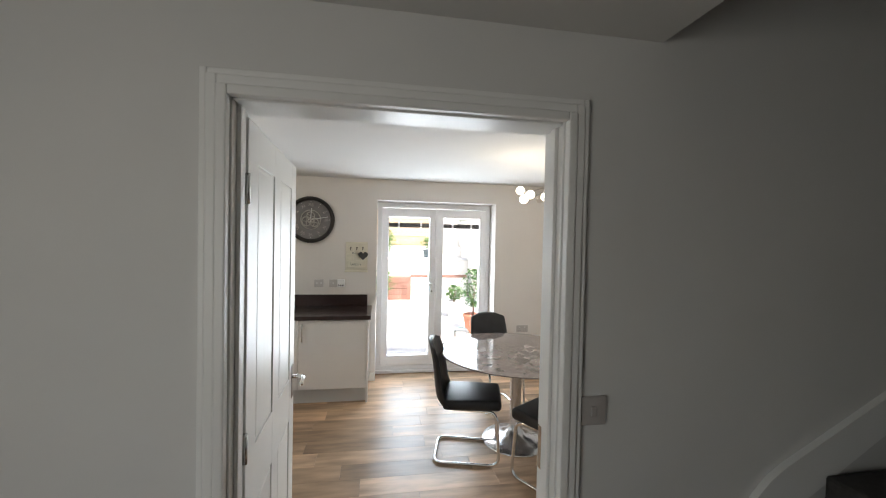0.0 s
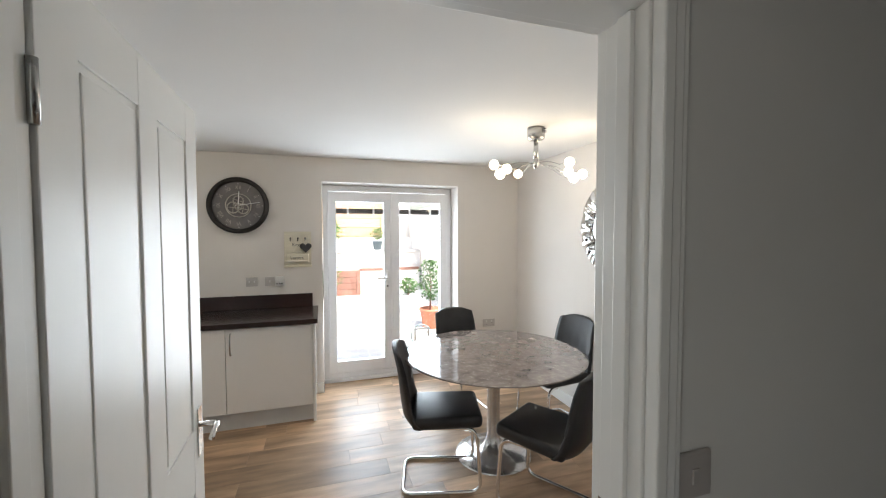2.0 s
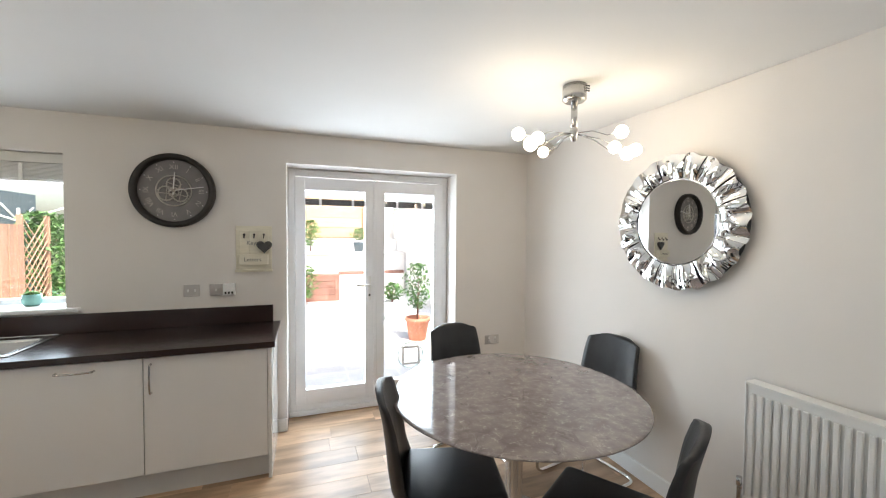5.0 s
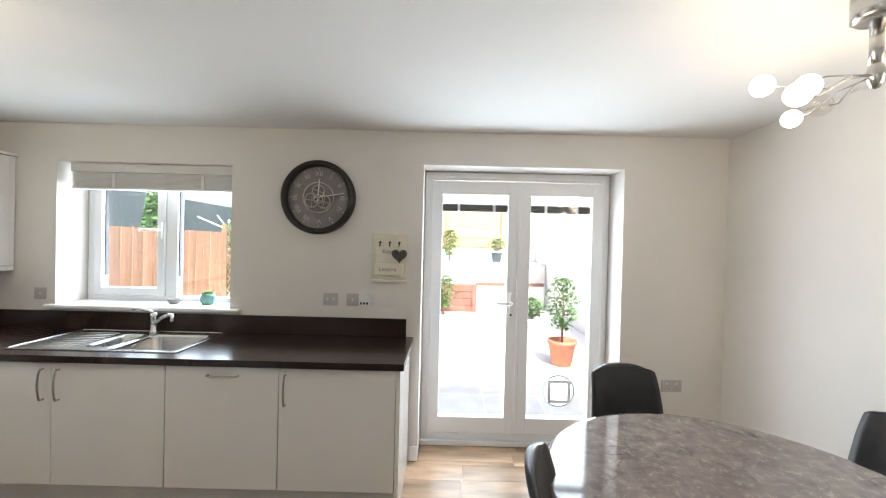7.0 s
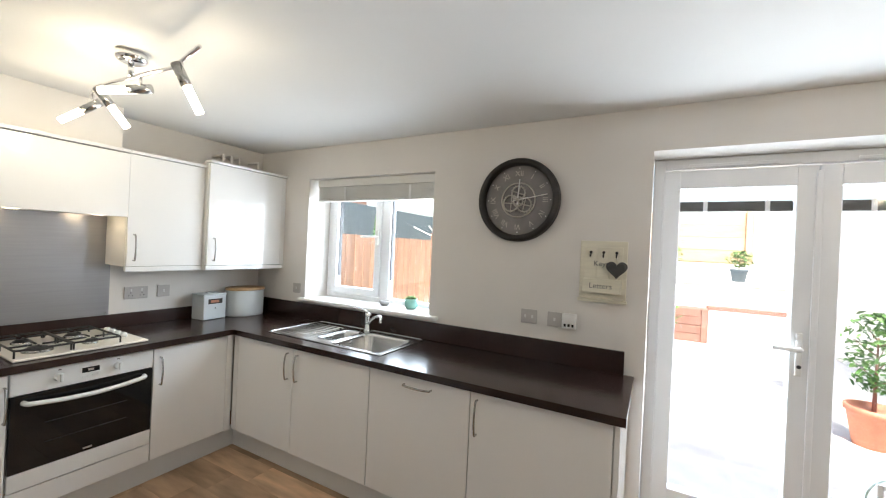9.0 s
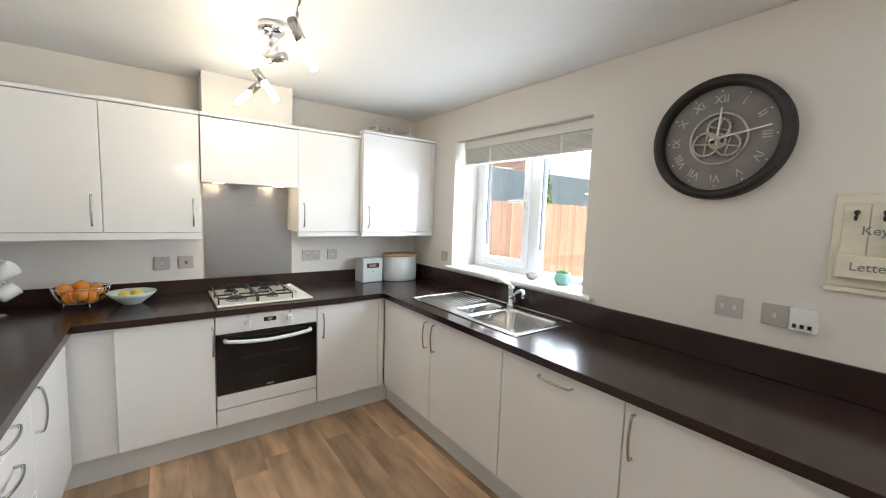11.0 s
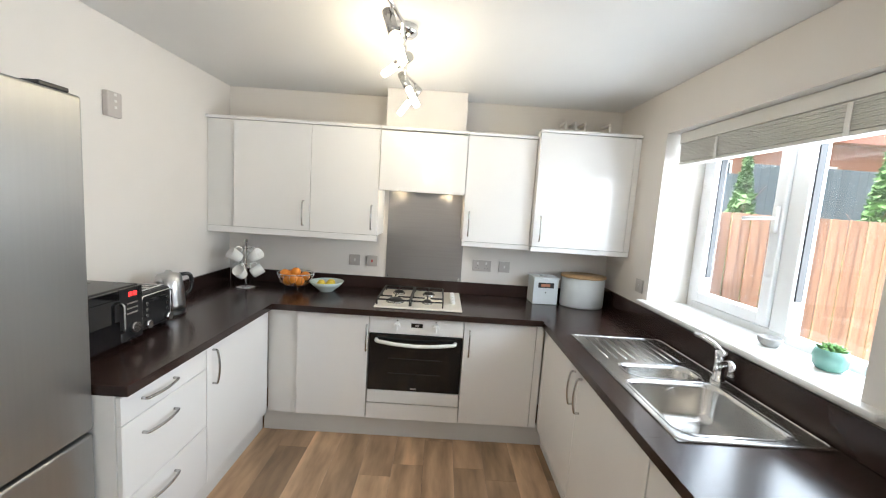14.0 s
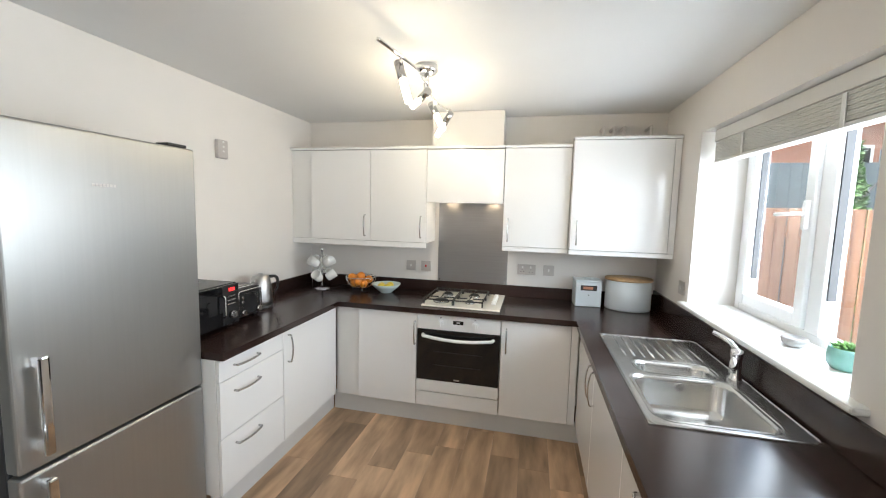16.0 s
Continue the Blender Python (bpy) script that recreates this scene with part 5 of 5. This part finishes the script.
bw = thing("glass_bowl", "shallow pale glass bowl of lemons", "bowl", (-3.09, -2.145, z0))
part("bowl", lathe([(0, 0.004), (0.05, 0.0), (0.055, 0.008), (0.10, 0.045), (0.125, 0.075), (0.12, 0.076), (0.095, 0.05), (0.05, 0.014), (0, 0.012)], seg=40), "bowlglass", bw)
for dx, dy in ((0.03, 0.03), (-0.04, 0.02), (0.0, -0.04), (0.05, -0.03)):
    o1 = thing("lemon", "yellow lemon in the glass bowl", "lemon", (-3.09 + dx, -2.145 + dy, z0 + 0.055), random.uniform(0, 180), group="lemons")
    part("fruit", ball((0, 0, 0), 0.028, scale=(1.3, 1, 1)), "lemon", o1)
bx = thing("recipe_tin", "pale grey enamel tin box with a dark picture label", "tin", (-3.18, -0.52, z0), 4)
part("box", box(-0.075, 0.075, -0.095, 0.095, 0, 0.19, 0.006), "tin", bx)
part("lid", box(-0.078, 0.078, -0.098, 0.098, 0.1905, 0.205, 0.005), "tin", bx)
part("lid_knob", box(-0.02, 0.02, -0.03, 0.03, 0.2055, 0.215, 0.004), "tin", bx)
part("label", box(0.0755, 0.077, -0.06, 0.06, 0.125, 0.165, 0.001), "clockrim", bx, "dark picture label")
part("label_print", box(0.0772, 0.078, -0.04, 0.03, 0.135, 0.155), "terracotta", bx)
part("clasp", ball((0.077, 0, 0.09), 0.005), "dark", bx)
br = thing("bread_bin", "pale grey oval bread bin with bamboo lid", "bread bin", (-3.145, -0.23, z0))
bm = lathe([(0, 0), (0.155, 0), (0.16, 0.01), (0.16, 0.215), (0.155, 0.218)], seg=48)
bmesh.ops.scale(bm, vec=(0.78, 1, 1), verts=bm.verts[:])
part("bin", bm, "tin", br)
bm = lathe([(0, 0.219), (0.166, 0.219), (0.168, 0.225), (0.166, 0.236), (0, 0.238)], seg=48)
bmesh.ops.scale(bm, vec=(0.78, 1, 1), verts=bm.verts[:])
part("lid", bm, "bamboo", br, "pale bamboo lid")

# ---- on the sill ----
pp = thing("potted_succulent", "small succulent in a teal glazed pot", "plant", (-1.65, 0.15, WIN[2] + 0.001))
part("pot", lathe([(0, 0), (0.036, 0), (0.05, 0.02), (0.052, 0.05), (0.046, 0.078), (0.042, 0.078), (0.04, 0.06), (0, 0.06)]), "teal", pp, "teal glazed pot")
bm = None
for k in range(26):
    a = k * 2.4
    tilt = 0.25 + 1.1 * (k / 26)
    d = Vector((math.cos(a) * math.sin(tilt), math.sin(a) * math.sin(tilt), math.cos(tilt)))
    b0 = Vector((0, 0, 0.065))
    ln = 0.035 + 0.022 * (k / 26)
    bm = cyl(b0, b0 + d * ln * 0.5, 0.004, 0.009, 8, bm)
    bm = cyl(b0 + d * ln * 0.5, b0 + d * ln, 0.009, 0.001, 8, bm)
part("leaves", bm, "succ", pp, "pale green pointed leaves")
pb = thing("grey_stone_dish", "small grey stone tealight dish on the sill", "dish", (-1.89, 0.13, WIN[2] + 0.001))
part("dish", lathe([(0, 0), (0.026, 0.0), (0.042, 0.018), (0.045, 0.036), (0.038, 0.04), (0.03, 0.03), (0, 0.028)]), "pebble", pb)

# ---- outside ----
setting("ground", box(-60, 60, 0.33, 120, -0.6, -0.16), "soil", "garden ground reaching to the distance", "ground")
pat = setting("patio", box(-3.4, 2.88, 0.33, 7.7, -0.159, -0.11), "render", "pale stone slab patio outside the doors", "patio")


def leafy(name, label, at, h, r, n, mt, pot=None, leaf=0.03, cone=False, kind=""):
    t = thing(name, label, "plant", at, kind=kind)
    z = 0.0
    if pot:
        pr_, ph_, pm = pot
        part("pot", lathe([(0, 0), (pr_ * 0.72, 0), (pr_ * 0.98, ph_ * 0.85), (pr_ * 1.08, ph_ * 0.86), (pr_ * 1.08, ph_), (pr_ * 0.95, ph_), (pr_ * 0.9, ph_ * 0.9), (0, ph_ * 0.88)]), pm, t, "plant pot")
        z = ph_ * 0.88
    bm = cyl((0, 0, z), (0.01, 0, z + h * 0.75), 0.018, 0.006, 8)
    for k in range(7):
        a = k * 2.4
        zz = z + h * (0.25 + 0.08 * k)
        bm = cyl((0, 0, zz), (r * 0.7 * math.cos(a), r * 0.7 * math.sin(a), zz + h * 0.15), 0.007, 0.002, 6, bm)
    part("trunk", bm, "sleeper", t)
    vs, fs = [], []
    for k in range(n):
        v = random.random()
        a = random.uniform(0, 2 * math.pi)
        wid = r * (1 - v) if cone else r * (0.45 + 0.55 * math.sin(math.pi * v)) * random.uniform(0.6, 1.15)
        rr = wid * math.sqrt(random.random())
        c = Vector((rr * math.cos(a), rr * math.sin(a), z + h * ((0.05 if cone else 0.2) + (0.95 if cone else 0.8) * v)))
        q = Euler((random.uniform(-0.9, 0.9), random.uniform(-0.9, 0.9), random.uniform(0, 6.3))).to_matrix()
        s = leaf * random.uniform(0.6, 1.3)
        i = len(vs)
        vs += [tuple(c + q @ Vector(p)) for p in ((-s, 0, 0), (0, -s * 0.45, s * 0.12), (s, 0, 0), (0, s * 0.45, s * 0.12))]
        fs.append((i, i + 1, i + 2, i + 3))
    me = bpy.data.meshes.new("crown")
    me.from_pydata(vs, [], fs)
    me.materials.append(M[mt])
    cr = new("crown", me)
    cr.parent = t
    return t


G = -0.109
random.seed(3)
leafy("potted_shrub", "leafy shrub in a terracotta pot on the patio", (1.84, 2.72, G), 0.92, 0.25, 460, "leaf", (0.19, 0.36, "terracotta"), 0.04)
leafy("potted_plant", "green bushy plant in a white pot on the patio", (1.76, 4.25, G), 0.4, 0.25, 320, "leaf", (0.17, 0.38, "ceramic"), 0.045)
leafy("potted_plant", "broad-leaved plant in a terracotta pot", (2.5, 2.45, G), 0.55, 0.32, 300, "leaf", (0.2, 0.34, "terracotta"), 0.055)
leafy("potted_plant", "green plant in a dark pot on the raised bed", (1.63, 8.2, 1.101), 0.42, 0.28, 300, "leaf", (0.16, 0.28, "bluefence"), 0.045)
leafy("garden_shrub", "green garden shrub by the planter", (0.15, 6.45, G), 0.95, 0.32, 460, "leaf", None, 0.05)
leafy("garden_shrub", "climbing green shrub against the fence", (0.3, 8.45, 1.1), 0.9, 0.3, 420, "leaf", None, 0.05)
leafy("conifer", "small pale green conifer behind the fence", (-5.0, 4.0, -0.16), 2.75, 0.5, 2600, "conifer", None, 0.06, True)
leafy("conifer", "small pale green conifer behind the fence", (-5.0, 2.3, -0.16), 2.55, 0.5, 2600, "conifer", None, 0.06, True)
leafy("hedge_bush", "climbing hedge beside the fence end", (-3.85, 4.75, -0.16), 2.05, 0.5, 3200, "leaf", None, 0.05)

bed = thing("raised_bed", "pale rendered two-tier raised garden bed", "raised bed")
part("bed_wall", box(-3.3, 2.89, 7.7, 7.9, -0.11, 1.03), "render", bed)
part("bed_cap", box(-3.3, 2.89, 7.66, 7.94, 1.031, 1.08, 0.01), "slab", bed)
part("bed_soil", box(-3.3, 2.89, 7.942, 8.8, -0.11, 1.1), "render", bed)
part("upper_wall", box(-3.3, 2.89, 8.802, 8.98, -0.11, 1.47), "render", bed)
pl = thing("sleeper_planter", "red-brown timber sleeper planter on the patio", "planter", (0.0, 7.0, G))
for k in range(4):
    part("sleeper", box(-1.3, 0.98, -0.1, 0.28, 0.17 * k, 0.17 * k + 0.166, 0.012), "sleeper", pl)
for x in (-1.2, 0.86):
    part("corner_post", box(x, x + 0.1, -0.125, -0.101, 0, 0.68, 0.006), "sleeper", pl)
edg = thing("timber_edging", "low brown timber edging on a pale rendered kerb", "edging", (0.4, 7.45, G))
part("kerb_wall", box(0.62, 2.4, 0, 0.14, 0, 0.62), "render", edg)
part("sleeper", box(0.6, 2.4, -0.02, 0.15, 0.621, 0.70, 0.01), "sleeper", edg)

fb_ = thing("back_fence", "amber horizontal board garden fence", "fence", kind="structure")
for k in range(5):
    z = 1.2 + 0.31 * k
    part("fence_board", box(-3.4, 2.05, 9.3, 9.325 + 0.01 * (k % 2), z, z + 0.298), "amber", fb_)
for k in range(4):
    part("fence_post", box(-3.2 + 1.7 * k, -3.1 + 1.7 * k, 9.23, 9.3, -0.16, 2.76), "amber", fb_)
gw = thing("garden_wall", "pale rendered garden side wall", "wall", kind="structure")
part("wall", box(2.9, 3.1, 0.6, 9.5, -0.12, 2.3), "render", gw)
part("coping", box(2.86, 3.14, 0.6, 9.5, 2.301, 2.36, 0.01), "slab", gw)
part("return_wall", box(2.06, 2.898, 9.3, 9.5, -0.12, 2.75), "render", gw)

hs_ = thing("brick_house", "red brick house with tiled gable roof beyond the fence", "house", (-17, 9, -0.16))
part("wall", box(-4, 4, -4, 4, 0, 4.6), "brick", hs_)
bm = bmesh.new()
v = [bm.verts.new(p) for p in ((4.4, -4.5, 4.5), (4.4, 4.5, 4.5), (4.4, 0, 7.6), (-4.4, -4.5, 4.5), (-4.4, 4.5, 4.5), (-4.4, 0, 7.6))]
for f in ((0, 1, 2), (3, 5, 4), (0, 2, 5, 3), (1, 4, 5, 2), (0, 3, 4, 1)):
    bm.faces.new([v[i] for i in f])
part("roof", bm, "tile", hs_)
for y in (-2.2, 1.2):
    w = part("window", box(4.001, 4.05, y, y + 1.1, 2.6, 3.8), "upvc", hs_)
    part("glass", box(4.051, 4.06, y + 0.08, y + 1.02, 2.68, 3.72), "blackglass", w)

bf = thing("blue_grey_fence", "tall slate blue painted board fence", "fence", kind="structure")
me = mesh("fence_board", box(0, 0.02, 0, 0.148, -0.16, 2.42, 0.003), "bluefence")
for k in range(80):
    b_ = new("fence_board", me)
    b_.parent = bf
    b_.location = (-6.8, -1.5 + 0.15 * k, 0.18 if k > 34 else 0)
cf = thing("cedar_fence", "warm brown closeboard garden fence", "fence", kind="structure")
me = mesh("fence_board", box(0, 0.018, 0, 0.078, -0.16, 1.68, 0.003), "fence")
for k in range(40):
    b_ = new("fence_board", me)
    b_.parent = cf
    b_.location = (-3.62 + 0.012 * (k % 2), 0.4 + 0.085 * k, 0)
for z in (0.3, 1.45):
    part("fence_rail", box(-3.69, -3.621, 0.4, 3.80, z, z + 0.09), "fence", cf)

tr_ = thing("garden_trellis", "diagonal timber lattice trellis at the fence end", "trellis")
part("post", box(-3.66, -3.60, 3.805, 3.845, -0.16, 1.82), "fence", tr_)
part("post", box(-3.66, -3.60, 4.42, 4.46, -0.16, 1.82), "fence", tr_)
for d in (-1, 1):
    for k in range(15):
        zc = 0.1 + 0.13 * k
        za, zb = zc - d * 0.3, zc + d * 0.3
        if -0.15 < min(za, zb) and max(za, zb) < 1.85:
            part("lath", tube([(-3.63 + 0.006 * d, 3.845, za), (-3.63 + 0.006 * d, 4.42, zb)], 0.009, 6), "fence", tr_)

ry_ = thing("rotary_clothes_dryer", "white metal rotary clothes dryer beyond the fence", "clothes dryer", (-5.1, 6.6, -0.16))
part("pole", cyl((0, 0, 0), (0, 0, 2.2), 0.022), "white", ry_)
for k in range(4):
    a = radians(90 * k + 10)
    part("arm", tube([(0, 0, 1.95), (0.7 * math.cos(a), 0.7 * math.sin(a), 2.25)], 0.016, 8), "white", ry_)

# ---- patio slabs ----
me = mesh("slab", box(0, 0.592, 0, 0.592, 0, 0.03, 0.004), "slab")
for i in range(-3, 6):
    for j in range(12):
        s = new("slab", me)
        s.parent = pat
        s.location = (-1.2 + 0.6 * i, 0.36 + 0.6 * j, -0.1395)

# ---- floor planks, along x ----
random.seed(11)
PW = 0.185
shared = {}
rows_, y = [], HALL + 0.105
while y < 0.23:
    cuts = [y] + [c for c in (DOORWALL + 0.0005, -0.0005) if y + 0.01 < c < y + PW - 0.01] + [min(y + PW, 0.234)]
    rows_.append(list(zip(cuts, cuts[1:])))
    y += PW
for strips in rows_:
    start = WEST + 0.005 - random.uniform(0, 1.2)
    for ya, yb in strips:
        x0, x1 = WEST + 0.005, EAST - 0.005
        if yb > 0.001:
            x0, x1 = REC[0] + 0.004, REC[1] - 0.004
        elif ya < DOORWALL - 0.001:
            x0, x1 = DOOR[0] + 0.032, DOOR[1] - 0.032
        x = start
        while x < x1:
            a, b = max(x, x0), min(x + 0.95, x1)
            x += 0.95
            if b - a < 0.02:
                continue
            key = (round(b - a, 3), round(yb - ya, 4))
            if key not in shared:
                shared[key] = mesh("plank", box(0, b - a - 0.001, 0, yb - ya - 0.001, -0.0058, 0.0, 0.0005, seg=1), "floor")
            p_ = new("plank", shared[key])
            p_.parent = floor
            p_.location = (a, ya, 0)
# CAMPART_END
